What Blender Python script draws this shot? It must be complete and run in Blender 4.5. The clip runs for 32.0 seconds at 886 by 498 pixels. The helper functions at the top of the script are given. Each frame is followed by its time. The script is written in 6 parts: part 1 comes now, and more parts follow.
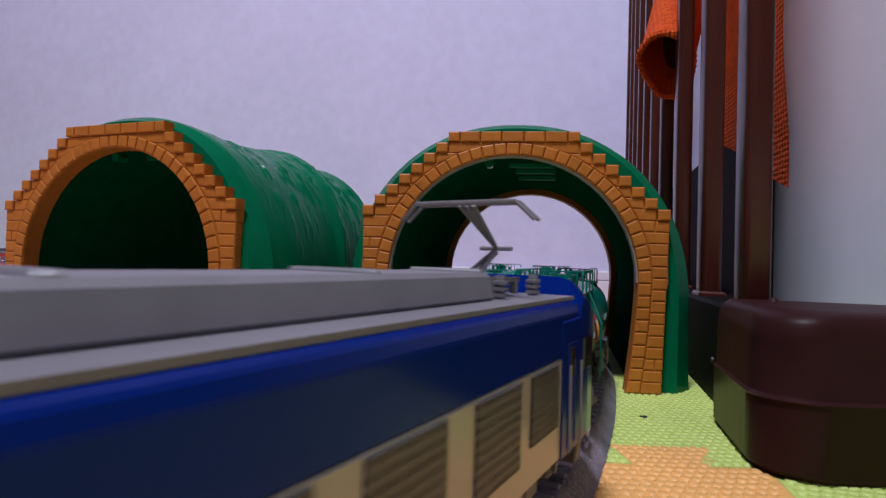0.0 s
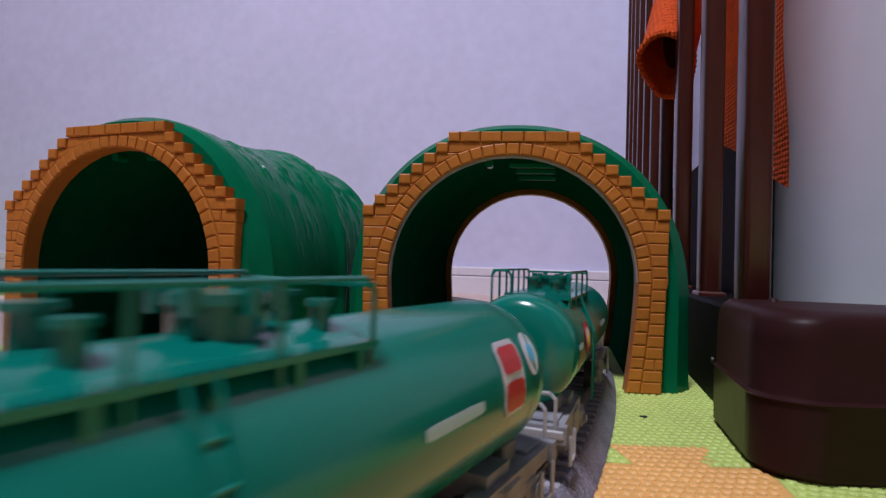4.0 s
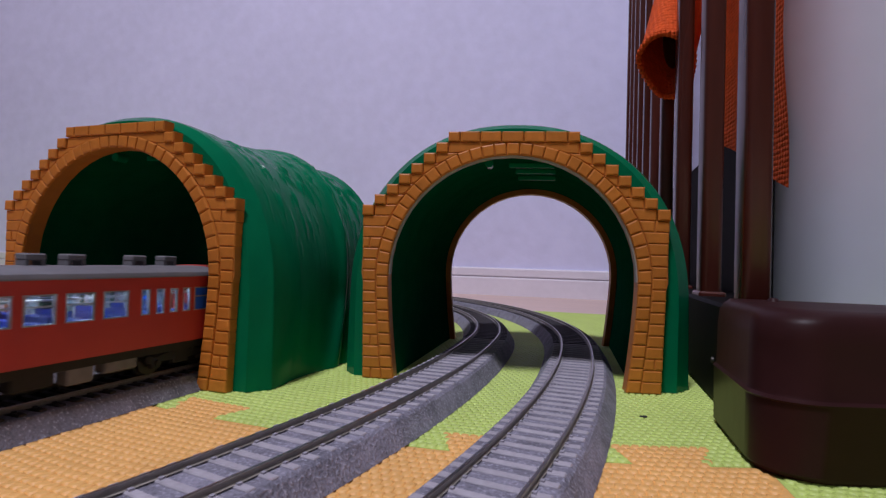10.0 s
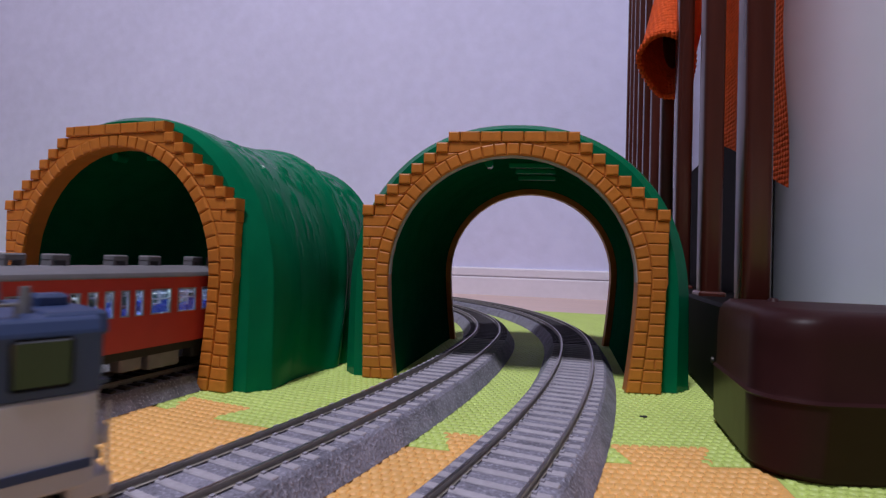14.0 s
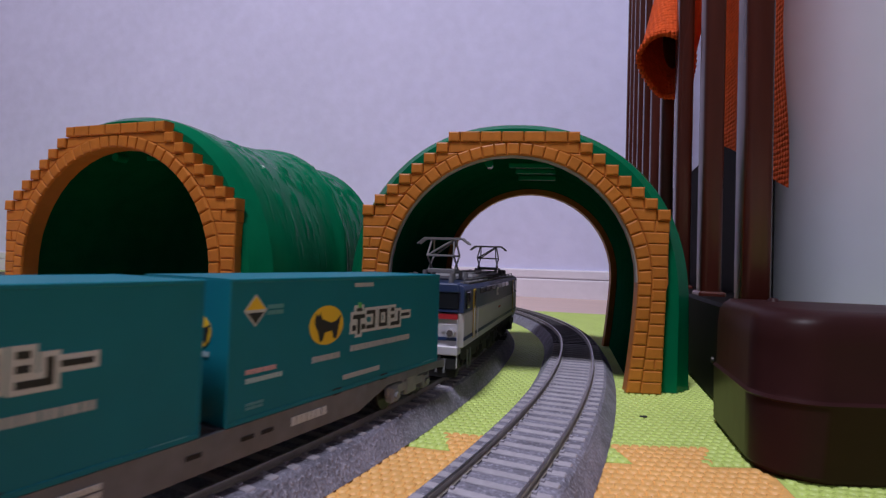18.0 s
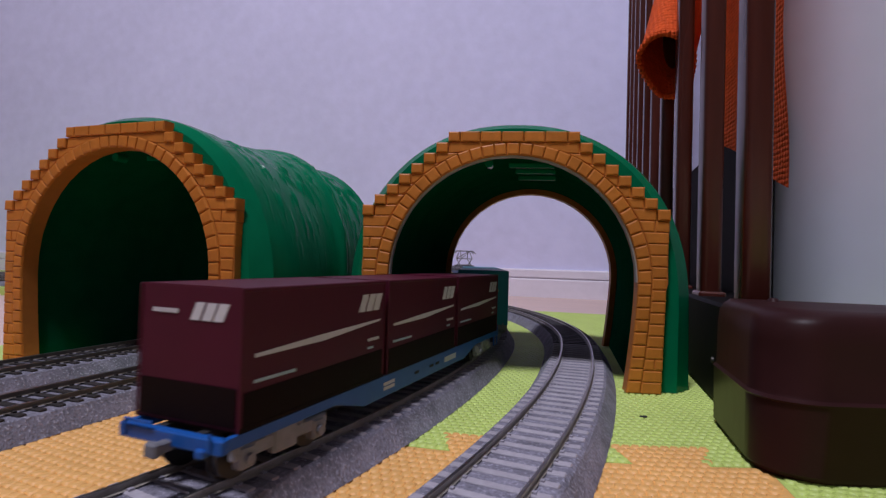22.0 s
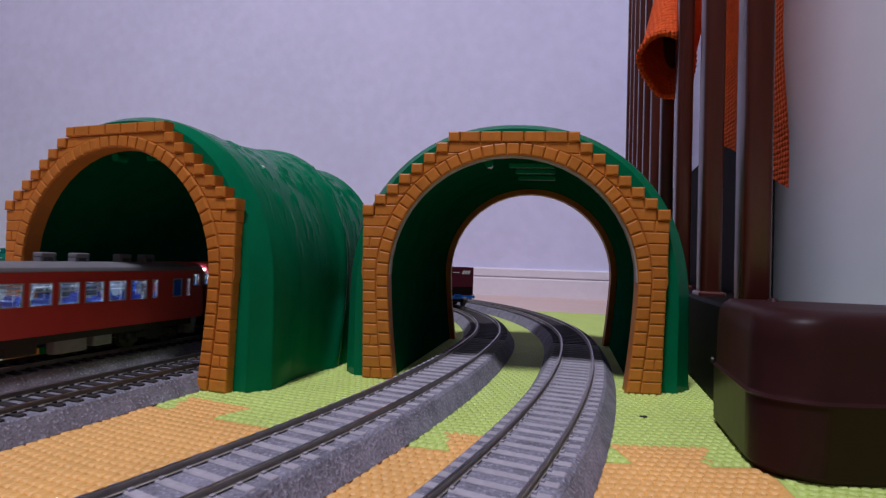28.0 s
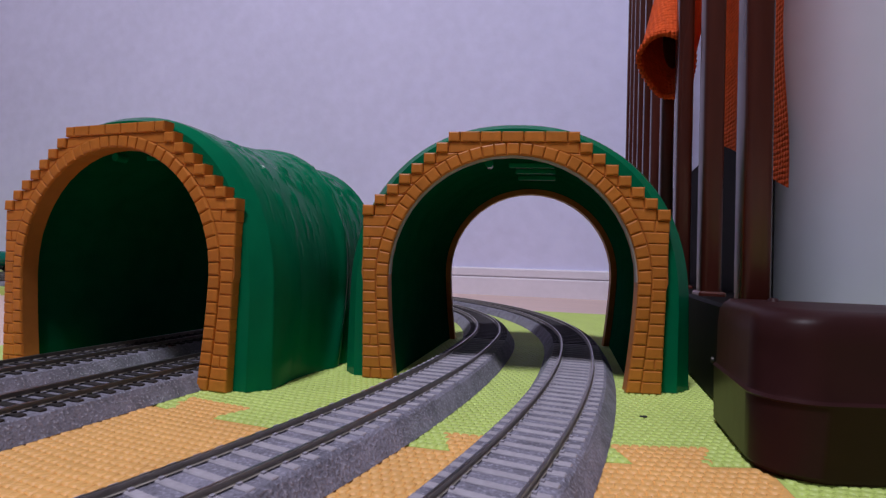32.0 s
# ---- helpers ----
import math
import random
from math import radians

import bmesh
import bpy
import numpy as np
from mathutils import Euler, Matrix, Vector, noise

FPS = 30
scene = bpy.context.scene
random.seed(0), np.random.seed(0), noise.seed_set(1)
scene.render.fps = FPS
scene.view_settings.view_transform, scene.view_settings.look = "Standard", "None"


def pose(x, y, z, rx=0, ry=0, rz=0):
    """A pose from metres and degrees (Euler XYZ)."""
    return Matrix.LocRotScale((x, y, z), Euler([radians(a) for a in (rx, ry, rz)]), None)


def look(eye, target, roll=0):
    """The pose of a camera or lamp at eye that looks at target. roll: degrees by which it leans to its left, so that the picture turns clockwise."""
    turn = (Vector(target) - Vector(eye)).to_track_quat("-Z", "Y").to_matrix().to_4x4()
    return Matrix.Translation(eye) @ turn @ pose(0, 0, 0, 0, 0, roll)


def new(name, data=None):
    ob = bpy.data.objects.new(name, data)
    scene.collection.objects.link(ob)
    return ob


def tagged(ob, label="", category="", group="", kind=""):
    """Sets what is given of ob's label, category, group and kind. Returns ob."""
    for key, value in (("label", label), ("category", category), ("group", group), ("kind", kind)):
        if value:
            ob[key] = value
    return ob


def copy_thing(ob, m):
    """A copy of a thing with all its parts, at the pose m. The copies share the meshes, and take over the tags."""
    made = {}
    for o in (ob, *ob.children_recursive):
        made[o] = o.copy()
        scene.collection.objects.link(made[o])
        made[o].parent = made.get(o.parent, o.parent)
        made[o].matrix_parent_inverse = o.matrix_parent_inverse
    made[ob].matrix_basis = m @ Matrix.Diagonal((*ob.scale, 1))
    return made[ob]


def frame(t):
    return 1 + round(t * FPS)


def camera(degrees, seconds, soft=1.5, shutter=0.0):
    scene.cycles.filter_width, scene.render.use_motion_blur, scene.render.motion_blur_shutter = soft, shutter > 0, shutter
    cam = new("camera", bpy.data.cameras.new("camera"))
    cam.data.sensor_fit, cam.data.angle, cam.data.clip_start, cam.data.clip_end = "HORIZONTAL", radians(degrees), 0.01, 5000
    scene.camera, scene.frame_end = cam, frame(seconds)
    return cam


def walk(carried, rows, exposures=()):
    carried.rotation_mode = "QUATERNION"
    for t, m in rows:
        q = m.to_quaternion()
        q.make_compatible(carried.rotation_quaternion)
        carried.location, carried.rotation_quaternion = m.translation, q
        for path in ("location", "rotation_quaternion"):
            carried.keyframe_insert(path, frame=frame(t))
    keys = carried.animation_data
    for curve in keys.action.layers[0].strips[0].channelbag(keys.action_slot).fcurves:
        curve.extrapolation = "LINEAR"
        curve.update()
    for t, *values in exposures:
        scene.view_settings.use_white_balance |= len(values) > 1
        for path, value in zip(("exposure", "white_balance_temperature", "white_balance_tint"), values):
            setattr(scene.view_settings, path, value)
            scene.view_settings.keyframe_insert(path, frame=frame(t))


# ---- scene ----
# ---- the camera stands still ----
CAM = pose(0, 0, 0.0611, 91.2077) @ pose(0, 0, 0, 0, 0, 1.711)
cam = camera(80.45, 32.0, soft=1.3, shutter=0.4)
cam.data.dof.use_dof, cam.data.dof.focus_distance, cam.data.dof.aperture_fstop = True, 0.34, 50.0
walk(cam, [(0.0, CAM), (32.0, CAM)], exposures=[(t, e, 6500, 10) for t, e in ((0.0, 0.18), (1.0, 0.18), (2.0, 0.08), (6.0, 0.12), (6.5, 0.0), (7.0, -0.08), (9.0, 0.0), (13.0, 0.0), (14.0, 0.06), (17.0, 0.08), (20.0, 0.08), (22.0, 0.0), (32.0, 0.0))])

# ---- light: one round ceiling lamp behind the camera, faint even room light ----
world = bpy.data.worlds.new("room_air")
scene.world = world
world.use_nodes = True
world.node_tree.nodes["Background"].inputs[0].default_value = (0.72, 0.74, 1.0, 1)
world.node_tree.nodes["Background"].inputs[1].default_value = 0.08
LAMP = (-0.42, -0.55, 2.36)
lamp_data = bpy.data.lights.new("ceiling_lamp_light", "AREA")
lamp_data.shape, lamp_data.size, lamp_data.energy = "DISK", 0.42, 58.0
lamp_data.color = (0.84, 0.83, 1.0)
lamp_light = new("ceiling_lamp_light", lamp_data)
lamp_light.matrix_world = look(LAMP, (LAMP[0], LAMP[1], 0))

# ---- materials ----
MATS = {}


def mat(name, color, rough=0.5, metal=0.0, grain=0.0, scale=200.0, bump=0.0, spots=None, coat=0.0, glow=None, vary=0.0, stretch=(1, 1, 1), alpha=None, trans=0.0, wear=0.0, spec=0.5, knit=0.0):
    """A procedural surface: colour with two scales of variation, relief, gloss. Sizes in metres."""
    if name in MATS:
        return MATS[name]
    m = bpy.data.materials.new(name)
    m.use_nodes = True
    nt = m.node_tree
    b = nt.nodes["Principled BSDF"]
    b.inputs["Roughness"].default_value = rough
    b.inputs["Metallic"].default_value = metal
    b.inputs["Coat Weight"].default_value = coat
    b.inputs["Coat Roughness"].default_value = 0.12
    b.inputs["Transmission Weight"].default_value = trans
    b.inputs["Specular IOR Level"].default_value = spec
    c = (*color, 1)
    b.inputs["Base Color"].default_value = c
    tc = nt.nodes.new("ShaderNodeTexCoord")
    mp = nt.nodes.new("ShaderNodeMapping")
    mp.inputs["Scale"].default_value = stretch
    nt.links.new(tc.outputs["Object"], mp.inputs[0])
    out = None
    if grain or bump:
        n1 = nt.nodes.new("ShaderNodeTexNoise")
        n1.inputs["Scale"].default_value, n1.inputs["Detail"].default_value = scale, 4
        nt.links.new(mp.outputs[0], n1.inputs[0])
        n2 = nt.nodes.new("ShaderNodeTexNoise")
        n2.inputs["Scale"].default_value, n2.inputs["Detail"].default_value = scale / 9, 3
        nt.links.new(mp.outputs[0], n2.inputs[0])
        mx = nt.nodes.new("ShaderNodeMath")
        mx.operation = "ADD"
        nt.links.new(n1.outputs[0], mx.inputs[0])
        nt.links.new(n2.outputs[0], mx.inputs[1])
        mr = nt.nodes.new("ShaderNodeMapRange")
        mr.inputs[1].default_value, mr.inputs[2].default_value = 0.7, 1.3
        mr.inputs[3].default_value, mr.inputs[4].default_value = 1 - grain, 1 + grain
        nt.links.new(mx.outputs[0], mr.inputs[0])
        hs = nt.nodes.new("ShaderNodeHueSaturation")
        hs.inputs["Color"].default_value = c
        nt.links.new(mr.outputs[0], hs.inputs["Value"])
        out = hs.outputs[0]
        if wear:
            rr = nt.nodes.new("ShaderNodeMapRange")
            rr.inputs[1].default_value, rr.inputs[2].default_value = 0.35, 0.65
            rr.inputs[3].default_value, rr.inputs[4].default_value = rough - wear, rough + wear
            nt.links.new(n2.outputs[0], rr.inputs[0])
            nt.links.new(rr.outputs[0], b.inputs["Roughness"])
        if bump:
            bp = nt.nodes.new("ShaderNodeBump")
            bp.inputs["Strength"].default_value, bp.inputs["Distance"].default_value = 1.0, bump
            nt.links.new(n1.outputs[0], bp.inputs["Height"])
            nt.links.new(bp.outputs[0], b.inputs["Normal"])
            if coat:
                nt.links.new(bp.outputs[0], b.inputs["Coat Normal"])
    if knit:
        kv = nt.nodes.new("ShaderNodeTexVoronoi")
        kv.inputs["Scale"].default_value, kv.inputs["Randomness"].default_value = knit, 0.25
        nt.links.new(mp.outputs[0], kv.inputs[0])
        kb = nt.nodes.new("ShaderNodeBump")
        kb.inputs["Strength"].default_value, kb.inputs["Distance"].default_value = 1.0, 0.5 / knit
        kb.invert = True
        nt.links.new(kv.outputs[0], kb.inputs["Height"])
        nt.links.new(kb.outputs[0], b.inputs["Normal"])
    if spots:
        vo = nt.nodes.new("ShaderNodeTexNoise")
        vo.inputs["Scale"].default_value, vo.inputs["Detail"].default_value = spots[1], 2
        nt.links.new(mp.outputs[0], vo.inputs[0])
        ra = nt.nodes.new("ShaderNodeMapRange")
        ra.inputs[1].default_value, ra.inputs[2].default_value = spots[2], spots[2] + 0.06
        nt.links.new(vo.outputs[0], ra.inputs[0])
        mi = nt.nodes.new("ShaderNodeMix")
        mi.data_type = "RGBA"
        nt.links.new(ra.outputs[0], mi.inputs["Factor"])
        mi.inputs[6].default_value = c
        if out:
            nt.links.new(out, mi.inputs[6])
        mi.inputs[7].default_value = (*spots[0], 1)
        out = mi.outputs[2]
    if vary:
        oi = nt.nodes.new("ShaderNodeObjectInfo")
        m2 = nt.nodes.new("ShaderNodeMapRange")
        m2.inputs[3].default_value, m2.inputs[4].default_value = 1 - vary, 1 + vary
        nt.links.new(oi.outputs["Random"], m2.inputs[0])
        h2 = nt.nodes.new("ShaderNodeHueSaturation")
        h2.inputs["Color"].default_value = c
        if out:
            nt.links.new(out, h2.inputs["Color"])
        nt.links.new(m2.outputs[0], h2.inputs["Value"])
        out = h2.outputs[0]
    if out:
        nt.links.new(out, b.inputs["Base Color"])
    if glow:
        b.inputs["Emission Color"].default_value = (*glow[0], 1)
        b.inputs["Emission Strength"].default_value = glow[1]
    MATS[name] = m
    return m


# ---- mesh helpers ----
def mesh_ob(name, bm, material, parent=None, label="", smooth=False):
    me = bpy.data.meshes.new(name)
    bm.normal_update()
    bm.to_mesh(me)
    bm.free()
    for mm in material if isinstance(material, (list, tuple)) else [material]:
        me.materials.append(mm)
    if smooth:
        for f in me.polygons:
            f.use_smooth = True
        me.set_sharp_from_angle(angle=radians(35))
    ob = new(name, me)
    ob.parent = parent
    if label:
        ob["label"] = label
    return ob


def part(name, bm, material, parent, label="", smooth=False):
    """Links a bmesh as one mesh under a thing or a part."""
    return mesh_ob(name, bm, material, parent, label, smooth)


def add_box(bm, lo, hi, bevel=0.0, seg=1, m=None):
    """A box from lo to hi in bm, with bevelled edges."""
    r = bmesh.ops.create_cube(bm, size=1.0)
    vs = r["verts"]
    size = [hi[i] - lo[i] for i in range(3)]
    mid = [(hi[i] + lo[i]) / 2 for i in range(3)]
    bmesh.ops.transform(bm, matrix=Matrix.LocRotScale(mid, None, size), verts=vs)
    if bevel:
        es = {e for v in vs for e in v.link_edges}
        r = bmesh.ops.bevel(bm, geom=list(es), offset=bevel, segments=seg, affect="EDGES", profile=0.5)
        vs = list({v for f in r["faces"] for v in f.verts} | {v for v in vs if v.is_valid})
    if m is not None:
        bmesh.ops.transform(bm, matrix=m, verts=vs)
    return vs


def box(lo, hi, bevel=0.0, seg=1, m=None):
    bm = bmesh.new()
    add_box(bm, lo, hi, bevel, seg, m)
    return bm


def add_cyl(bm, a, b, r, n=12, r2=None):
    """A round bar from a to b."""
    a, b = Vector(a), Vector(b)
    d = b - a
    q = d.to_track_quat("Z", "Y").to_matrix().to_4x4()
    bmesh.ops.create_cone(bm, cap_ends=True, segments=n, radius1=r, radius2=r if r2 is None else r2, depth=d.length, matrix=Matrix.Translation((a + b) / 2) @ q)


def cyl(a, b, r, n=12, r2=None):
    bm = bmesh.new()
    add_cyl(bm, a, b, r, n, r2)
    return bm


def rods(pairs, r, n=6):
    bm = bmesh.new()
    for a, b in pairs:
        add_cyl(bm, a, b, r, n)
    return bm


def loft(rings, closed=True, caps=True):
    """A skin through rings of equally many points."""
    bm = bmesh.new()
    vs = [[bm.verts.new(p) for p in ring] for ring in rings]
    n = len(rings[0])
    for a, b in zip(vs, vs[1:]):
        for i in range(n if closed else n - 1):
            j = (i + 1) % n
            bm.faces.new((a[i], a[j], b[j], b[i]))
    if caps and closed:
        bm.faces.new(vs[0][::-1])
        bm.faces.new(vs[-1])
    bmesh.ops.recalc_face_normals(bm, faces=bm.faces[:])
    return bm


def prism(outline, axis, lo, hi, bevel=0.0):
    """An outline of (u, v) drawn out along an axis from lo to hi."""
    def at(u, v, w):
        return {"x": (w, u, v), "y": (u, w, v), "z": (u, v, w)}[axis]
    bm = bmesh.new()
    a = [bm.verts.new(at(u, v, lo)) for u, v in outline]
    b = [bm.verts.new(at(u, v, hi)) for u, v in outline]
    n = len(a)
    bm.faces.new(a)
    bm.faces.new(b[::-1])
    for i in range(n):
        bm.faces.new((a[i], b[i], b[(i + 1) % n], a[(i + 1) % n]))
    bmesh.ops.recalc_face_normals(bm, faces=bm.faces[:])
    if bevel:
        bmesh.ops.bevel(bm, geom=bm.edges[:], offset=bevel, segments=1, affect="EDGES")
    return bm


def thing(name, m, label, category, group=""):
    e = new(name)
    e.empty_display_size = 0.02
    e.matrix_world = m
    return tagged(e, label, category, group)


# ---- plan: room axes, track lines ----
ROOM = radians(-13.5)
EX = Vector((math.cos(ROOM), math.sin(ROOM), 0))
EY = Vector((-math.sin(ROOM), math.cos(ROOM), 0))
RAIL = 0.0098
SPACE = 0.061


def room(x, y, z=0.0):
    """A point in the room's axes, with the origin at the camera's foot."""
    return EX * x + EY * y + Vector((0, 0, z))


ROOMM = Matrix.Rotation(ROOM, 4, "Z")


class Line:
    """A closed track line made of straights and bends: (length, turn in radians)."""

    def __init__(self, start, heading, pieces):
        self.starts = []
        x, y, h, s = start[0], start[1], heading, 0.0
        for length, turn in pieces:
            self.starts.append((s, x, y, h, turn / length))
            x, y = self.step(x, y, h, turn / length, length)
            h, s = h + turn, s + length
        self.length = s
        self.end = (x, y, h)

    def step(self, x, y, h, k, d):
        if abs(k) < 1e-9:
            return x + d * math.cos(h), y + d * math.sin(h)
        return x + (math.sin(h + k * d) - math.sin(h)) / k, y - (math.cos(h + k * d) - math.cos(h)) / k

    def at(self, s, off=0.0):
        """Place and heading at s along the line, off metres to its right."""
        s = s % self.length
        for s0, x, y, h, k in reversed(self.starts):
            if s >= s0:
                d = s - s0
                px, py = self.step(x, y, h, k, d)
                hh = h + k * d
                return px + off * math.sin(hh), py - off * math.cos(hh), hh


def loop(start, heading, first, bend_in, back, wide, wide_length, bend_out):
    """A ring line: straight, bend at the far side, straight along the wall, half turn, straight, and a bend that widens towards the start."""
    west = math.pi + ROOM
    pieces = [(first, 0.0), (bend_in * (west - heading), west - heading), (back, 0.0)]
    pieces = [q for q in pieces if q[0] > 1e-6]
    mid = Line(start, heading, pieces)
    # go backwards from the start, round the wide bend and the tighter one
    x, y, h = start[0], start[1], heading
    turn = wide_length / wide
    cx, cy = x - wide * math.sin(h), y + wide * math.cos(h)
    h -= turn
    x, y = cx + wide * math.sin(h), cy - wide * math.cos(h)
    cx, cy = x - bend_out * math.sin(h), y + bend_out * math.cos(h)
    rest = h - ROOM
    x, y = cx + bend_out * math.sin(ROOM), cy - bend_out * math.cos(ROOM)
    d = Vector((mid.end[0] - x, mid.end[1] - y))
    radius = d.dot(Vector((EY.x, EY.y))) / 2
    along = -d.dot(Vector((EX.x, EX.y)))
    pieces += [(math.pi * radius, math.pi), (along, 0.0), (bend_out * rest, rest), (wide_length, turn)]
    return Line(start, heading, pieces)


TH = -0.2111
TURN = Vector((-0.3944, 0.4508))
R2 = 0.4337
P2 = (TURN.x + R2 * math.cos(TH), TURN.y + R2 * math.sin(TH))
WIDE = 1 / 1.0916
LINE2 = loop(P2, TH + math.pi / 2, 0.0, R2, 0.75, WIDE, 0.33, 0.4337)
P1 = (TURN.x + (R2 + SPACE) * math.cos(TH), TURN.y + (R2 + SPACE) * math.sin(TH))
LINE1 = loop(P1, TH + math.pi / 2, 0.0, R2 + SPACE, 0.75, WIDE + SPACE, 0.33 * (1 + SPACE / WIDE), 0.4337 + SPACE)
H3 = 2.8263 - math.pi / 2
N3 = Vector((math.cos(2.8263), math.sin(2.8263)))
S3 = N3 * 0.1928 + Vector((math.cos(H3), math.sin(H3))) * 0.10
S4 = N3 * (0.1928 + SPACE) + Vector((math.cos(H3), math.sin(H3))) * 0.10
LINE3 = loop(S3, H3, 0.258, 0.322, 0.5, 0.461, 0.1, 0.461)
LINE4 = loop(S4, H3, 0.258, 0.261, 0.5, 0.400, 0.1, 0.400)

# ---- surfaces ----
M_WALL = mat("lilac_wallpaper", (0.75, 0.74, 0.97), 0.85, grain=0.05, scale=38, bump=0.0008, wear=0.05)
M_DIM = mat("dim_grey_unseen_shell", (0.17, 0.165, 0.17), 0.85, grain=0.05, scale=38)
M_WHITE = mat("white_paint", (0.62, 0.635, 0.76), 0.5, grain=0.02, scale=60)
M_SKIRT = mat("skirting_white", (0.84, 0.79, 0.86), 0.4, grain=0.03, scale=90)
M_FLOOR = mat("pale_pink_board_floor", (0.74, 0.54, 0.46), 0.45, grain=0.08, scale=40, stretch=(1, 8, 1), bump=0.0003)
M_GREEN_MAT = mat("lime_foam", (0.50, 0.63, 0.16), 0.5, grain=0.10, scale=300, bump=0.0004)
M_ORANGE_MAT = mat("orange_foam", (0.78, 0.43, 0.135), 0.5, grain=0.10, scale=300, bump=0.0004)
M_LIP = mat("grey_moulding_edge", (0.30, 0.27, 0.25), 0.5)
M_DOT = mat("dark_speck", (0.02, 0.02, 0.02), 0.8)
M_BALLAST = mat("grey_ballast", (0.205, 0.196, 0.245), 0.9, grain=0.42, scale=1000, bump=0.0007, spots=((0.34, 0.33, 0.40), 1000, 0.61))
M_SLEEPER = mat("grey_sleeper", (0.37, 0.345, 0.385), 0.75, grain=0.15, scale=500, vary=0.08)
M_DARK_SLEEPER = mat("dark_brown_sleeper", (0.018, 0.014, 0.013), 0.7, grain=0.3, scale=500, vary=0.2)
M_CLIP = mat("rail_fastener", (0.34, 0.32, 0.37), 0.6)
M_BALLAST_LIGHT = mat("slate_grey_ballast", (0.178, 0.172, 0.212), 0.9, grain=0.40, scale=1000, bump=0.0006, spots=((0.36, 0.36, 0.42), 1000, 0.62))
M_RAIL_TAN = mat("rail_tan_brown", (0.165, 0.145, 0.120), 0.5, grain=0.25, scale=200)
M_RAIL_SIDE = mat("rail_brown", (0.270, 0.245, 0.215), 0.5, grain=0.25, scale=200)
M_RAIL_TOP = mat("rail_steel", (0.40, 0.38, 0.38), 0.32, 1.0, grain=0.25, scale=150)
M_BRICK = mat("orange_plastic", (0.50, 0.170, 0.026), 0.45, grain=0.12, scale=260, bump=0.00016, vary=0.07, spec=0.28)
M_GROUT = mat("orange_plastic_joint", (0.45, 0.150, 0.024), 0.5, grain=0.1, scale=200)
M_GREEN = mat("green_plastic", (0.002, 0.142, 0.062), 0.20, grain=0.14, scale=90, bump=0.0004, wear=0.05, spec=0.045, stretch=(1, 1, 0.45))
# same plastic as the outside, matte; the tunnel's shade is put into its darker green
M_GREEN_IN = mat("green_plastic_unpolished_shaded_inside", (0.002, 0.076, 0.034), 0.7, grain=0.14, scale=90, bump=0.0004, spec=0.0)
M_BROWN = mat("dark_brown_plastic", (0.028, 0.0095, 0.0098), 0.36, grain=0.15, scale=70, bump=0.00015, wear=0.08, spec=0.09)
M_BAR = mat("reddish_brown_lacquer", (0.062, 0.014, 0.009), 0.28, grain=0.25, scale=60, stretch=(3, 3, 0.3), coat=0.1, wear=0.06, spec=0.35)
M_BLACK = mat("black_board", (0.005, 0.0045, 0.005), 0.6, grain=0.2, scale=80, spec=0.08)
M_CLOTH = mat("orange_knit", (0.66, 0.088, 0.016), 0.9, grain=0.2, scale=200, knit=330, spec=0.2)
M_SCREW = mat("screw_steel", (0.10, 0.095, 0.09), 0.55, 1.0)


# ---- room shell ----
def slab(name, lo, hi, material, label, category):
    """A box in the room's axes, kind structure."""
    ob = mesh_ob(name, box(lo, hi), material)
    ob.matrix_world = ROOMM
    return tagged(ob, label, category, kind="structure")


WALL_Y = 1.112          # room-axis distance of the wall behind the tunnels
FLOOR_Z = -0.010
slab("floor", (-2.6, -2.6, -0.05), (1.3, WALL_Y + 0.1, FLOOR_Z), M_FLOOR, "pale pinkish wooden floor of the room", "floor")
slab("wall_north", (-2.6, WALL_Y, FLOOR_Z), (1.3, WALL_Y + 0.12, 2.4), M_WALL, "lilac wallpapered wall behind the tunnels", "wall")
# unseen walls and ceiling close the room, made dark to hold down bounced light
slab("wall_south", (-2.6, -2.72, FLOOR_Z), (1.3, -2.6, 2.4), M_DIM, "plain dark grey wall out of view, keeps bounce low", "wall")
slab("wall_west", (-2.72, -2.6, FLOOR_Z), (-2.6, WALL_Y, 2.4), M_DIM, "plain dark grey wall out of view, keeps bounce low", "wall")
slab("wall_east", (1.3, -2.6, FLOOR_Z), (1.42, WALL_Y, 2.4), M_DIM, "plain dark grey wall out of view, keeps bounce low", "wall")
slab("ceiling", (-2.72, -2.72, 2.4), (1.42, WALL_Y + 0.12, 2.5), M_DIM, "plain dark grey ceiling out of view, keeps bounce low", "ceiling")


def skirting():
    """White skirting board with a stepped top along the north wall."""
    y = WALL_Y
    out = [(y, FLOOR_Z), (y - 0.009, FLOOR_Z), (y - 0.009, 0.0262), (y - 0.0078, 0.0280), (y - 0.0040, 0.0282), (y - 0.0040, 0.0308), (y - 0.0080, 0.0310), (y - 0.0080, 0.0455), (y - 0.0055, 0.0482), (y, 0.0482)]
    ob = mesh_ob("baseboard", prism(out, "x", -2.59, 1.29), M_SKIRT)
    ob.matrix_world = ROOMM
    tagged(ob, "white grooved skirting board along the wall", "baseboard", kind="structure")


skirting()


# ---- foam mats with interlocking tabs and a woven relief ----
PITCH, TAB, NECK, DEPTH, PHASE = 0.057, 0.0325, 0.0220, 0.0165, 0.0320
SEAM = 0.1748           # room-axis y of the seam's middle line


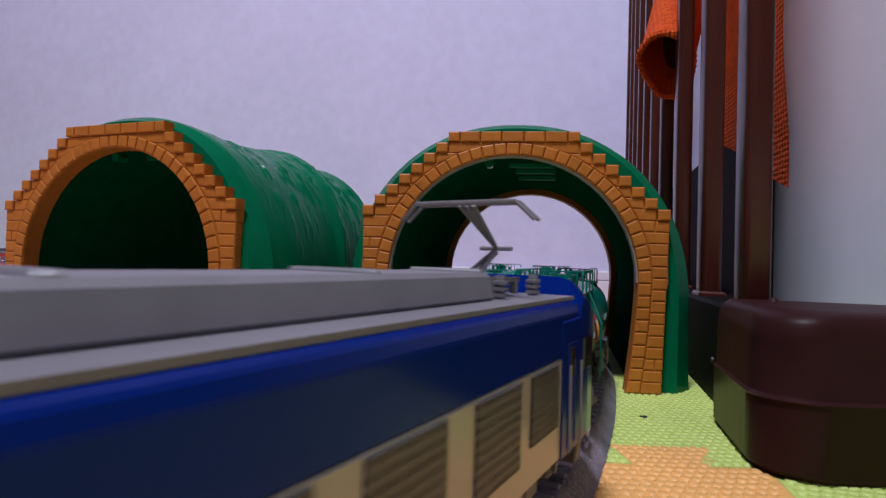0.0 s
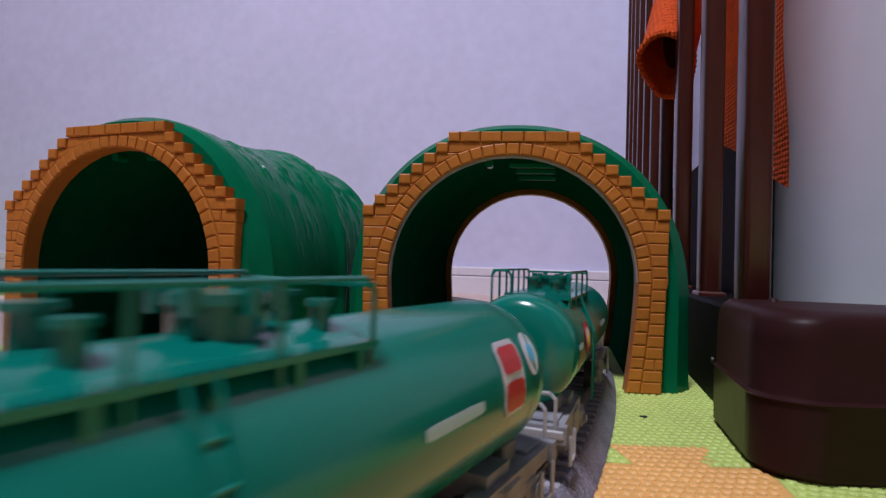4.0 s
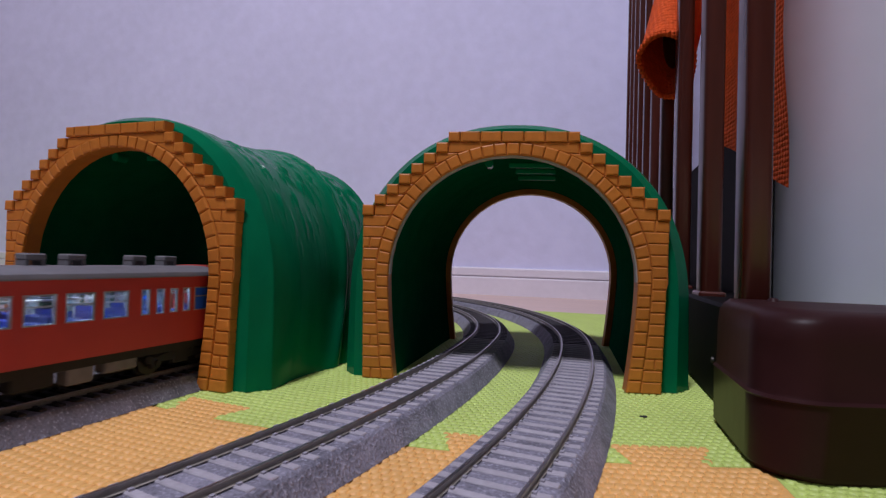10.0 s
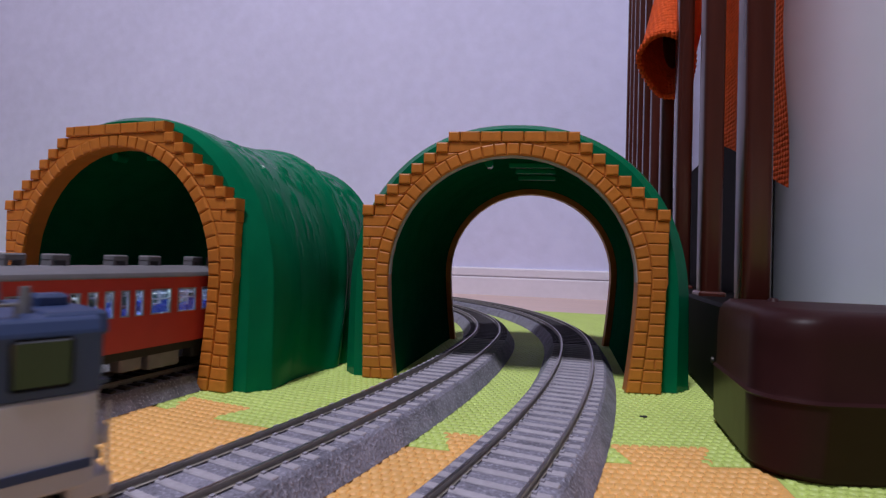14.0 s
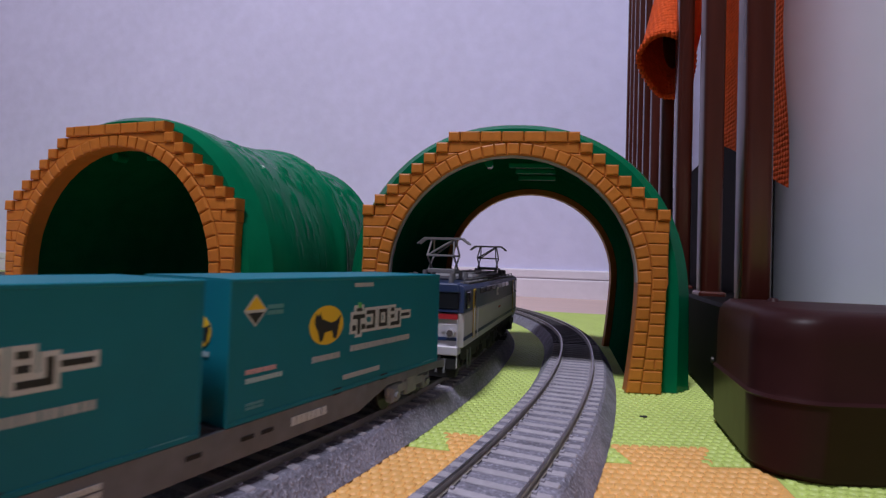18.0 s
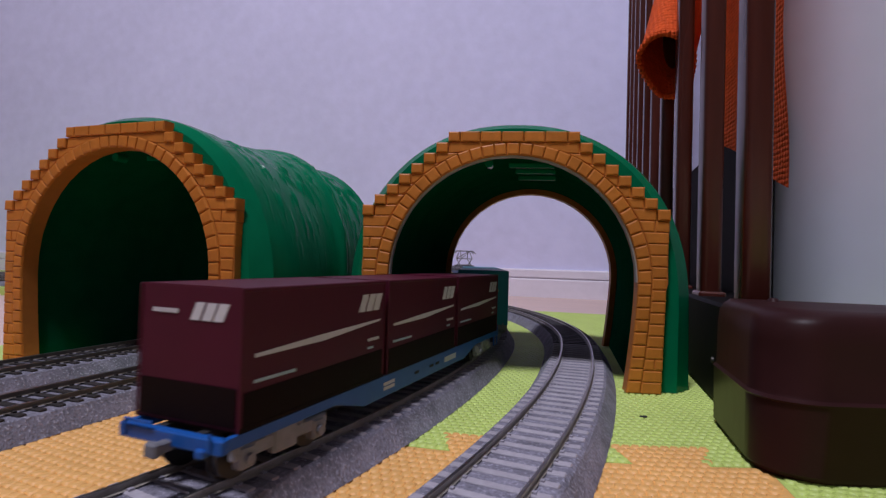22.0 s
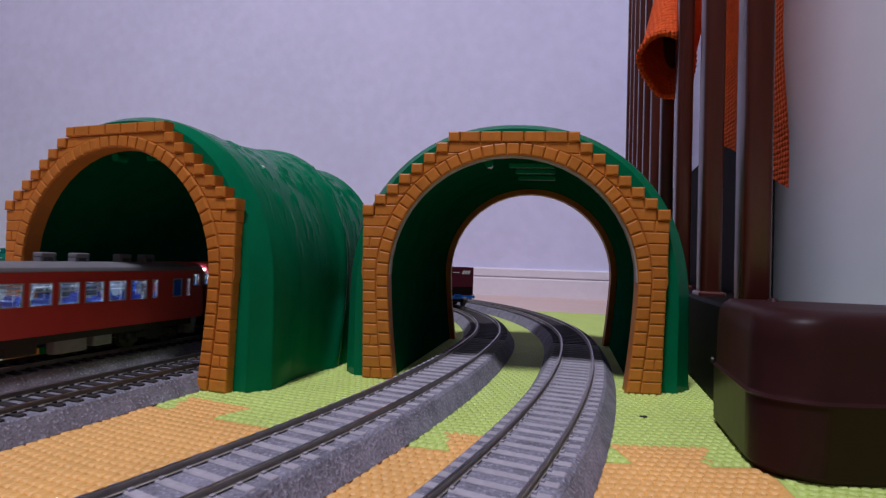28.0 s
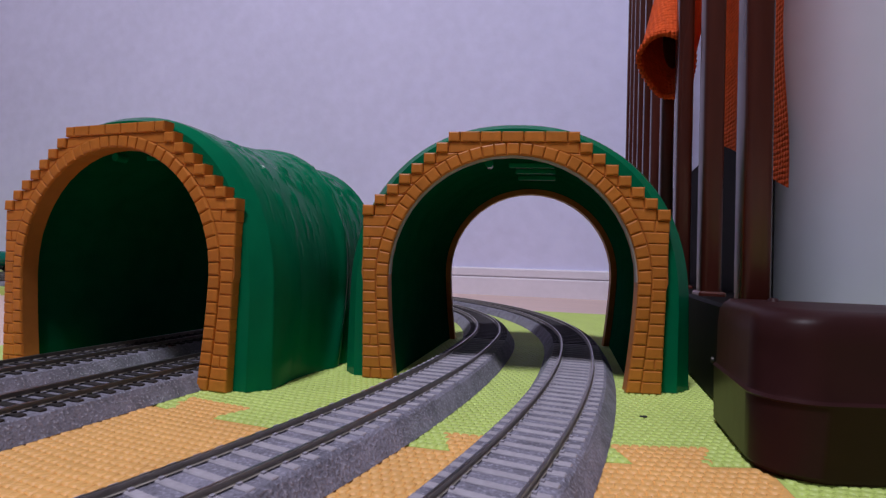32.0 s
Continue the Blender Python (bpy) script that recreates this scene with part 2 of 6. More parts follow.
def bow(u, v):
    """How far the mats bow away from a straight seam at (u, v)."""
    near = max(0.0, min(1.0, (0.42 - v) / 0.20))
    return 1.17 * (max(-0.21, min(0.066, u)) + 0.06) ** 2 * near


def inside_tab(u, v):
    """True where the tab row that stands on v = 0 covers (u, v)."""
    if not 0 <= v <= DEPTH:
        return v < 0
    w = (NECK + (TAB - NECK) * v / DEPTH) / 2
    return abs((u - PHASE + PITCH / 2) % PITCH - PITCH / 2) < w


def mat_outline(x0, x1, y0, y1, tabs):
    """Outline of a mat with tabs on its far side (tabs > 0) or sockets on its near side (tabs < 0)."""
    side = y1 if tabs > 0 else y0
    row = []
    k0, k1 = math.ceil((x0 + 0.018 - PHASE) / PITCH), math.floor((min(x1, MX1) - 0.018 - PHASE) / PITCH)
    for k in range(k0, k1 + 1):
        u = k * PITCH + PHASE
        row += [(u - NECK / 2, side), (u - TAB / 2, side + DEPTH), (u + TAB / 2, side + DEPTH), (u + NECK / 2, side)]
    if tabs == 0:
        return [(x0, y0), (x1, y0), (x1, y1), (x0, y1)]
    if tabs > 0:
        return [(x0, y0), (x1, y0), (x1, y1)] + row[::-1] + [(x0, y1)]
    return [(x0, y0)] + row + [(x1, y0), (x1, y1), (x0, y1)]


def foam_mat(name, x0, x1, y0, y1, tabs, material, label, weave=None):
    """One foam mat: body plate; over the stretch near the camera a grid of raised woven knots."""
    outline = []
    pts = mat_outline(x0, x1, y0, y1, tabs)
    for (ua, va), (ub, vb) in zip(pts, pts[1:] + pts[:1]):
        n = max(1, int(math.hypot(ub - ua, vb - va) / 0.02))
        outline += [(ua + (ub - ua) * i / n, va + (vb - va) * i / n) for i in range(n)]
    bm = prism([(u, v + bow(u, v)) for u, v in outline], "z", FLOOR_Z, -0.0007)
    ob = mesh_ob(name, bm, material)
    ob.matrix_world = ROOMM
    tagged(ob, label, "foam mat")
    if weave:
        ux0, ux1, uy0, uy1 = weave
        verts, faces = [], []
        pu, pv = 0.0032, 0.0037
        j = 0
        y = uy0
        while y < uy1:
            x = ux0 + (pu / 2 if j % 2 else 0)
            while x < ux1:
                if tabs > 0:
                    ok = inside_tab(x, y - y1) and (y < y1 or x < MX1)
                elif tabs == 0:
                    ok = y0 + 0.002 < y < y1 - 0.002
                else:
                    ok = y - y0 > DEPTH or (not inside_tab(x, y - y0) or x > MX1) and y > y0
                if ok and x0 + 0.002 < x < x1 - 0.002:
                    n = len(verts)
                    a, b = pu * 0.5, pv * 0.5
                    t = random.uniform(-1, 1) * 0.00010
                    lift = bow(x, y)
                    # a flat rounded knot, a little higher at its near end where the strand comes up
                    for inset, h, sy in ((0.0, -0.0009, 0.0), (0.00022, -0.0003, 0.0), (0.00065, 0.0 + t, -0.0001)):
                        for du, dv in ((inset - a, inset - b), (a - inset, inset - b), (a - inset, b - inset), (inset - a, b - inset)):
                            verts.append((x + du, y + lift + dv + sy, h - 0.00014 * dv / b))
                    faces.append([n + 8, n + 9, n + 10, n + 11])
                    for q in (0, 4):
                        for i in range(4):
                            i2 = (i + 1) % 4
                            faces.append([n + q + i, n + q + i2, n + q + 4 + i2, n + q + 4 + i])
                x += pu
            y += pv
            j += 1
        me = bpy.data.meshes.new("weave_relief")
        me.from_pydata(verts, [], faces)
        for f in me.polygons:
            f.use_smooth = f.index % 9 > 0
        me.materials.append(material)
        w = new("weave_relief", me)
        w.parent = ob
        w["kind"] = "stuff"
    return ob


MX0, MX1 = -0.345, 0.0615
foam_mat("foam_mat", MX0, MX1, SEAM - 0.46, SEAM - DEPTH / 2, 1, M_ORANGE_MAT, "orange woven-textured foam puzzle mat on the floor", (-0.33, 0.07, 0.06, 0.25))
foam_mat("foam_mat", MX0, 0.30, SEAM - DEPTH / 2 + 0.0004, 0.683, -1, M_GREEN_MAT, "lime green woven-textured foam puzzle mat under the tunnels", (-0.26, 0.25, 0.14, 0.680))
foam_mat("foam_mat", MX1 + 0.0001, 0.40, SEAM - 0.46, SEAM - DEPTH / 2 + 0.0003, 0, M_GREEN_MAT, "lime green foam puzzle mat beside the brown base", (MX1, 0.20, 0.06, 0.16))
foam_mat("foam_mat", -1.7, -0.50, 0.600, 1.09, -1, M_GREEN_MAT, "lime green foam puzzle mat near the wall", None)
speck = mesh_ob("crumb", box((0.0815, 0.2125, -0.0003), (0.0845, 0.2138, 0.0006), 0.0003), M_DOT)
tagged(speck, "small dark crumb lying on the green mat", "crumb")


# ---- tracks ----
def sweep(line, profile, s0, s1, step=0.012):
    """A profile of (off, z) drawn along a line; open ring of sections."""
    n = max(2, int((s1 - s0) / step))
    rings = []
    for i in range(n + 1):
        s = s0 + (s1 - s0) * i / n
        rings.append([(*line.at(s, o)[:2], z) for o, z in profile])
    bm = bmesh.new()
    vs = [[bm.verts.new(q) for q in ring] for ring in rings]
    for a, b in zip(vs, vs[1:]):
        for i in range(len(profile)):
            j = (i + 1) % len(profile)
            bm.faces.new((a[i], a[j], b[j], b[i]))
    bmesh.ops.recalc_face_normals(bm, faces=bm.faces[:])
    return bm


GAUGE = 0.0088
SLEEPER_PITCH = 0.0073


def sleeper_mesh(name, material, half=0.00175):
    bm = bmesh.new()
    add_box(bm, (-0.0144, -half, 0.0055), (0.0144, half, 0.0078), 0.0003)
    me = bpy.data.meshes.new(name)
    bm.to_mesh(me)
    bm.free()
    me.materials.append(material)
    return me


def clip_mesh(material):
    """Four rail fasteners of one sleeper."""
    bm = bmesh.new()
    for o in (-GAUGE, GAUGE):
        for d in (-0.0014, 0.0014):
            add_box(bm, (o + d - 0.0005, -0.0006, 0.0077), (o + d + 0.0005, 0.0006, 0.0083))
    me = bpy.data.meshes.new("fasteners")
    bm.to_mesh(me)
    bm.free()
    me.materials.append(material)
    return me


def build_track(name, line, sleeper_material, label, near, pitch=SLEEPER_PITCH, bed=None, half=0.00135, beyond=None):
    """Roadbed, two rails, sleepers; near: stretches whose sleepers are parts."""
    root = tagged(new(name), label, "railway track", kind="structure")
    t = 0.0155
    part("roadbed", sweep(line, [(-0.0200, 0.0), (-t, 0.0066), (-t + 0.001, 0.0070 if bed else 0.0073), (t - 0.001, 0.0070 if bed else 0.0073), (t, 0.0066), (0.0200, 0.0)], 0, line.length), bed or M_BALLAST, root, "grey granite-look ballast bed")
    for o in (-GAUGE, GAUGE):
        r = part("rail", sweep(line, [(o - 0.0009, 0.0078), (o - 0.0003, 0.0082), (o - 0.0003, 0.0089), (o - 0.00055, 0.0091), (o - 0.00055, 0.00965), (o + 0.00055, 0.00965), (o + 0.00055, 0.0091), (o + 0.0003, 0.0089), (o + 0.0003, 0.0082), (o + 0.0009, 0.0078)], 0, line.length), M_RAIL_TAN if bed else M_RAIL_SIDE, root, "brown rail with a bare steel top")
        part("rail_head", sweep(line, [(o - 0.0005, 0.0096), (o - 0.0004, 0.0098), (o + 0.0004, 0.0098), (o + 0.0005, 0.0096)], 0, line.length), M_RAIL_TOP, r)
    sm, cm = sleeper_mesh("sleeper", sleeper_material, half), clip_mesh(M_DARK_SLEEPER if bed else M_CLIP)
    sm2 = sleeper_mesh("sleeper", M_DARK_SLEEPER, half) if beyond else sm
    n = int(line.length / pitch)
    far_v, far_f = [], []
    for i in range(n):
        s = line.length * i / n
        x, y, h = line.at(s)
        m = Matrix.Translation((x, y, 0)) @ Matrix.Rotation(h - math.pi / 2, 4, "Z")
        if any(a <= s <= b for a, b in near):
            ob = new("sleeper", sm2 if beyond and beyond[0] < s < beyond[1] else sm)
            ob.parent, ob.matrix_world = root, m
            ob = new("fasteners", cm)
            ob.parent, ob.matrix_world = root, m
        else:
            k = len(far_v)
            far_v += [tuple(m @ Vector((a, b, c))) for a, b, c in ((-0.0144, -half, 0.006), (0.0144, -half, 0.006), (0.0144, half, 0.006), (-0.0144, half, 0.006), (-0.0144, -half, 0.0078), (0.0144, -half, 0.0078), (0.0144, half, 0.0078), (-0.0144, half, 0.0078))]
            far_f += [[k + q for q in f] for f in ((4, 5, 6, 7), (0, 1, 5, 4), (1, 2, 6, 5), (2, 3, 7, 6), (3, 0, 4, 7))]
    me = bpy.data.meshes.new("sleepers_beyond")
    me.from_pydata(far_v, [], far_f)
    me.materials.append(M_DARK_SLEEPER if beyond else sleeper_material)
    ob = new("sleepers_beyond", me)
    ob.parent = root
    ob["kind"] = "stuff"
    return root


build_track("track_1", LINE1, M_SLEEPER, "curved model railway track on grey ballast with light grey sleepers", ((0, 0.7), (LINE1.length - 0.36, LINE1.length)), beyond=(0.0, 0.7))
build_track("track_2", LINE2, M_SLEEPER, "curved model railway track on grey ballast with light grey sleepers", ((0, 0.7), (LINE2.length - 0.36, LINE2.length)), beyond=(0.0, 0.7))
build_track("track_3", LINE3, M_DARK_SLEEPER, "model railway track on grey ballast with dark brown sleepers", ((0, 0.22), (LINE3.length - 0.1, LINE3.length)), 0.0064, M_BALLAST_LIGHT, 0.0013)
build_track("track_4", LINE4, M_DARK_SLEEPER, "model railway track on grey ballast with dark brown sleepers", ((0, 0.22), (LINE4.length - 0.1, LINE4.length)), 0.0064, M_BALLAST_LIGHT, 0.0013)


# ---- tunnels ----
ARCH_Z, ARCH_R, RING = 0.0530, 0.0614, 0.0064
COURSE = 0.00536
TOP_Z, SPRING_Z, TOP_HALF = 0.1262, 0.0885, 0.0326
STEP = 0.00622


def inner_x(z, r=ARCH_R):
    """Half width of the opening at height z."""
    if z > ARCH_Z:
        return math.sqrt(max(0.0, r * r - (z - ARCH_Z) ** 2))
    return r - 0.0046 * (1 - z / ARCH_Z) ** 1.5


def outer_x(z):
    """Half width of the stepped outside of the portal at height z."""
    if z < SPRING_Z:
        return 0.0734 + 0.0026 * z / SPRING_Z
    return max(TOP_HALF, 0.0698 - STEP * int((z - SPRING_Z) / COURSE + 1e-6))


def brick_mesh(quad, back, front, gap=0.00012, soft=0.00085):
    """A brick over a quad of (x, z): rounded rim, proud face towards -y."""
    cx, cz = sum(q[0] for q in quad) / 4, sum(q[1] for q in quad) / 4

    def inset(d):
        out = []
        for x, z in quad:
            l = math.hypot(x - cx, z - cz)
            k = max(0.1, 1 - d * 1.35 / l)
            out.append((cx + (x - cx) * k, cz + (z - cz) * k))
        return out
    v = [(x, back, z) for x, z in inset(gap)]
    for d, h in ((gap, soft), (gap + soft * 0.3, soft * 0.3), (gap + soft, 0.0)):
        v += [(x, front + h, z) for x, z in inset(d)]
    f = [(12, 13, 14, 15)]
    for r in (0, 4, 8):
        for i in range(4):
            j = (i + 1) % 4
            f.append((r + i, r + j, r + 4 + j, r + 4 + i))
    area = sum(quad[i][0] * quad[(i + 1) % 4][1] - quad[(i + 1) % 4][0] * quad[i][1] for i in range(4))
    if area < 0:
        f = [q[::-1] for q in f]
    me = bpy.data.meshes.new("brick")
    me.from_pydata(v, [], f)
    me.materials.append(M_BRICK)
    return me


def ring_line():
    """Points of the opening's edge from the right foot over the crown to the left foot, with outward normals."""
    pts = []
    for i in range(40):
        z = ARCH_Z * i / 40
        pts.append((inner_x(z), z, 1.0, 0.0))
    for i in range(121):
        a = math.pi * i / 120
        pts.append((ARCH_R * math.cos(a), ARCH_Z + ARCH_R * math.sin(a), math.cos(a), math.sin(a)))
    for i in range(39, -1, -1):
        z = ARCH_Z * i / 40
        pts.append((-inner_x(z), z, -1.0, 0.0))
    return pts


def portal_quads(rnd):
    """All bricks of one portal as (quad, how proud, how deep): ring from foot to foot, legs, stepped ends, fill and top row."""
    quads = []
    pts = ring_line()
    run = [0.0]
    for p, q in zip(pts, pts[1:]):
        run.append(run[-1] + math.hypot(q[0] - p[0], q[1] - p[1]))

    def at(d):
        for i in range(len(run) - 1):
            if d <= run[i + 1] + 1e-9:
                t = (d - run[i]) / (run[i + 1] - run[i])
                return [a + (b - a) * t for a, b in zip(pts[i], pts[i + 1])]
        return list(pts[-1])
    n = 51
    cuts = [run[-1] * (k + (rnd.uniform(-0.05, 0.05) if 0 < k < n else 0)) / n for k in range(n + 1)]
    for a, b in zip(cuts, cuts[1:]):
        p, q = at(a), at(b)
        w = RING * rnd.uniform(0.98, 1.02)
        quads.append(([(p[0], p[1]), (p[0] + w * p[2], p[1] + w * p[3]), (q[0] + w * q[2], q[1] + w * q[3]), (q[0], q[1])], 0.0007, 0.0012))
    # legs and stepped courses outside the ring
    courses = [SPRING_Z * k / 16 for k in range(17)] + [SPRING_Z + COURSE * k for k in range(1, 7)]
    for j, (z, z1) in enumerate(zip(courses, courses[1:])):
        zm = (z + z1) / 2
        for side in (-1, 1):
            lo0 = inner_x(z, ARCH_R + RING) if z > ARCH_Z else inner_x(z) + RING
            lo1 = inner_x(min(z1, ARCH_Z + ARCH_R + RING - 1e-6), ARCH_R + RING) if z1 > ARCH_Z else inner_x(z1) + RING
            hi = outer_x(zm)
            stepped = zm > SPRING_Z - COURSE
            xs = [hi]
            if stepped:
                xs.append(hi - STEP)
            room_left = xs[-1] - max(lo0, lo1)
            if room_left > 0.0125:
                u = xs[-1] - rnd.uniform(0.0068, 0.0105)
                while u - max(lo0, lo1) > 0.0035:
                    xs.append(u)
                    u -= rnd.uniform(0.0085, 0.0115)
            elif not stepped and room_left > 0.0080 and (j + (side > 0)) % 3 == 0:
                xs.append(hi - rnd.uniform(0.42, 0.58) * room_left)
            xs = sorted(xs)
            p0, p1 = lo0, lo1
            for k, x in enumerate(xs):
                if x - max(p0, p1) < 0.0008:
                    p0 = p1 = x
                    continue
                end = stepped and k == len(xs) - 1
                quads.append(([(side * p0, z), (side * x, z), (side * x, z1), (side * p1, z1)], 0.0011 if end else 0.0002, 0.0046 if k == len(xs) - 1 else 0.0012))
                p0 = p1 = x
    # the row on top, and the thin course under it
    z0 = TOP_Z - COURSE
    edges = [-TOP_HALF, -TOP_HALF + 0.0060]
    while TOP_HALF - 0.0060 - edges[-1] > 0.0095:
        left = TOP_HALF - 0.0060 - edges[-1]
        edges.append(edges[-1] + left / max(1, round(left / 0.0108)) * rnd.uniform(0.96, 1.04))
    edges = edges[:-1] + [TOP_HALF - 0.0060, TOP_HALF] if TOP_HALF - 0.0060 - edges[-1] < 0.004 else edges + [TOP_HALF - 0.0060, TOP_HALF]
    for a, b in zip(edges, edges[1:]):
        quads.append(([(a, z0), (b, z0), (b, TOP_Z), (a, TOP_Z)], 0.0011, 0.0046))
    return quads


def portal(parent, y, facing, skew, opening, rnd, s, bricks):
    """The orange brick front: a plate with the bricks standing proud of it."""
    n = 44
    rings = []
    for i in range(n + 1):
        t = i / n
        if t < 0.25:
            z = ARCH_Z * t / 0.25
            p, q = (inner_x(z, opening), z), (outer_x(z) - 0.0006, z)
        elif t > 0.75:
            z = ARCH_Z * (1 - t) / 0.25
            p, q = (-inner_x(z, opening), z), (-outer_x(z) + 0.0006, z)
        else:
            ang = math.pi * (t - 0.25) / 0.5
            p = (opening * math.cos(ang), ARCH_Z + opening * math.sin(ang))
            d = 0.0
            while True:
                d += 0.0005
                x, z = p[0] + d * math.cos(ang), p[1] + d * math.sin(ang)
                line = 0.0760 - (z - SPRING_Z) * (0.0435 / 0.0377) if z > SPRING_Z else 0.0758
                if z > TOP_Z - 0.0012 or abs(x) > line - (0.0074 if z > SPRING_Z - COURSE else 0.0008):
                    break
            q = (x, z)
        rings.append([(skew + s * p[0], y, s * p[1]), (skew + s * q[0], y, s * q[1]), (skew + s * q[0], y + facing * 0.0045, s * q[1]), (skew + s * p[0], y + facing * 0.0075, s * p[1])])
    ob = part("portal", loft(rings, True, True), M_GROUT, parent, "orange plastic brickwork arch")
    if bricks:
        for quad, lift, deep in portal_quads(rnd):
            b = new("brick", brick_mesh([(s * x + skew, s * z) for x, z in quad], y + facing * deep, y - facing * (0.00045 + lift)))
            b.parent = ob
    return ob


def hill_point(a, foot, flank, crown, base=0.040):
    """A point of the hill's section, a from 0 (right foot) to 1 (left foot), and its outward normal."""
    if a < 0.16 or a > 0.84:
        t = (a if a < 0.5 else 1 - a) / 0.16
        x, z, nx, nz = foot + (flank - foot) * t, base * t, 1.0, 0.0
        return (x, z, nx, nz) if a < 0.5 else (-x, z, -nx, nz)
    ang = math.pi * (a - 0.16) / 0.68
    c, q = math.cos(ang), math.sin(ang)
    e = 0.90
    return flank * math.copysign(abs(c) ** e, c), base + (crown - base) * q ** e, c, q


def tunnel(m, label, depth, skew, s, seed, far_opening):
    """A toy tunnel: green moulded hill with a bevelled front, folds and drips, orange brick portals at both ends."""
    root = thing("toy_tunnel", m, label, "toy tunnel", "toy tunnels over the tracks")
    rnd = random.Random(seed)
    na, nd = 120, 260
    rings_out, rings_in = [], []
    for j in range(nd + 1):
        d = j / nd
        y = 0.0042 + d * (depth - 0.0084)
        sk = skew * y / depth + (0.0008 if skew else 0.0)
        bevel = min(1.0, y / 0.0130)
        back = min(1.0, (1 - d) / 0.05)
        ends = max(0.0, min(1.0, (d - 0.07) / 0.10)) * back
        ro, ri = [], []
        for i in range(na + 1):
            a = i / na
            high = math.sin(math.pi * a)
            foot = 0.0768 + 0.0110 * bevel - 0.0030 * math.sin(math.pi * min(1.0, d / 0.45)) * ends
            flank = 0.0775 + 0.0097 * bevel - 0.0125 * max(0.0, d - 0.20) / 0.80
            crown = 0.1266 + 0.0056 * min(1.0, y / 0.010)
            x, z, nx, nz = hill_point(a, foot, flank, crown)
            # a front lobe ends in a rolled fold; behind it a lower lobe
            cr = 0.47 + 0.20 * high + 0.015 * math.sin(19 * a + seed)
            w = 0.0034 * math.exp(-((d - cr + 0.042) / 0.040) ** 2) * (0.35 + 0.65 * high)
            w -= 0.0042 * math.exp(-((d - cr - 0.012) / 0.020) ** 2) * (0.30 + 0.70 * high)
            w -= 0.0016 * max(0.0, min(1.0, (d - cr) / 0.02))
            # soft billows
            n1 = noise.noise(Vector((a * 6 + seed, d * 4.0, seed * 3.1)))
            w += 0.0030 * n1
            w += 0.0006 * noise.noise(Vector((a * 4 + seed, d * 11, 7.7 + seed)))
            # drips on the shoulders, narrow and hanging
            n3 = noise.noise(Vector((d * 44 + 1.2 * n1, a * 30 + seed, 9.0)))
            n4 = noise.noise(Vector((d * 80, a * 42 + seed, 3.0)))
            shoulder = math.exp(-((abs(a - 0.5) - 0.17) / 0.09) ** 2)
            w += shoulder * (0.0016 * max(0.0, min(1.0, (n3 - 0.38) / 0.16)) + 0.0010 * max(0.0, min(1.0, (n4 - 0.42) / 0.14)))
            # crumbly top
            w += 0.0004 * math.exp(-((a - 0.5) / 0.16) ** 2) * noise.noise(Vector((x * 330, y * 330, seed)))
            w *= ends
            ro.append((sk + s * (x + w * nx), y, s * max(0.0, z + w * nz)))
            t = math.pi * min(1.0, max(0.0, (a - 0.16) / 0.68))
            r_in = ARCH_R + 0.0034
            zi = ARCH_Z * (a if a < 0.5 else 1 - a) / 0.16 if a < 0.16 or a > 0.84 else ARCH_Z + r_in * math.sin(t)
            xi = r_in * math.cos(t) if 0.16 <= a <= 0.84 else math.copysign(inner_x(min(zi, ARCH_Z)) + 0.0034, 0.5 - a)
            ri.append((sk + s * xi, y, s * zi))
        rings_out.append(ro)
        rings_in.append(ri)
    bm = bmesh.new()
    vo = [[bm.verts.new(p) for p in r] for r in rings_out]
    vi = [[bm.verts.new(p) for p in r] for r in rings_in[::10]]
    for j in range(nd):
        for i in range(na):
            bm.faces.new((vo[j][i], vo[j][i + 1], vo[j + 1][i + 1], vo[j + 1][i]))
    # inner faces take the green with shade in its colour
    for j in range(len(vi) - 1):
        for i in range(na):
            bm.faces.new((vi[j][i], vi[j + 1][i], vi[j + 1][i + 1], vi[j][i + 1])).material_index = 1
    for i in range(na):
        bm.faces.new((vo[0][i], vi[0][i], vi[0][i + 1], vo[0][i + 1]))
        bm.faces.new((vo[-1][i], vo[-1][i + 1], vi[-1][i + 1], vi[-1][i]))
    bmesh.ops.recalc_face_normals(bm, faces=bm.faces[:])
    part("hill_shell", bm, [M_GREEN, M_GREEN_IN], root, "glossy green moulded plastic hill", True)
    # ribs made up under the crown, standing in for reflection lines
    for yy, x0, x1 in ((0.020, -0.002, 0.022), (0.034, 0.002, 0.024), (0.052, 0.004, 0.026)):
        zz = s * (ARCH_Z + math.sqrt((ARCH_R + 0.0034) ** 2 - x1 * x1))
        part("moulded_rib", box((s * x0, yy, zz - 0.0022), (s * x1, yy + 0.0012, zz + 0.0004), 0.0003), M_GREEN, root)
    part("moulded_pin", cyl((-0.012 * s, 0.010, s * (ARCH_Z + ARCH_R - 0.0022)), (-0.012 * s, 0.016, s * (ARCH_Z + ARCH_R - 0.0022)), 0.0022, 14), M_GREEN, root)
    portal(root, 0.0, 1, 0.0, ARCH_R, rnd, s, True)
    if skew:
        lip = []
        for i in range(61):
            ang = math.pi * i / 60
            lip.append([(s * r * math.cos(ang), yy, s * (ARCH_Z + r * math.sin(ang))) for r, yy in ((ARCH_R - 0.0007, 0.0004), (ARCH_R - 0.0001, 0.0), (ARCH_R - 0.0001, 0.004), (ARCH_R - 0.0007, 0.004))])
        part("arch_lip", loft(lip), M_LIP, root, "thin grey moulding edge of the arch")
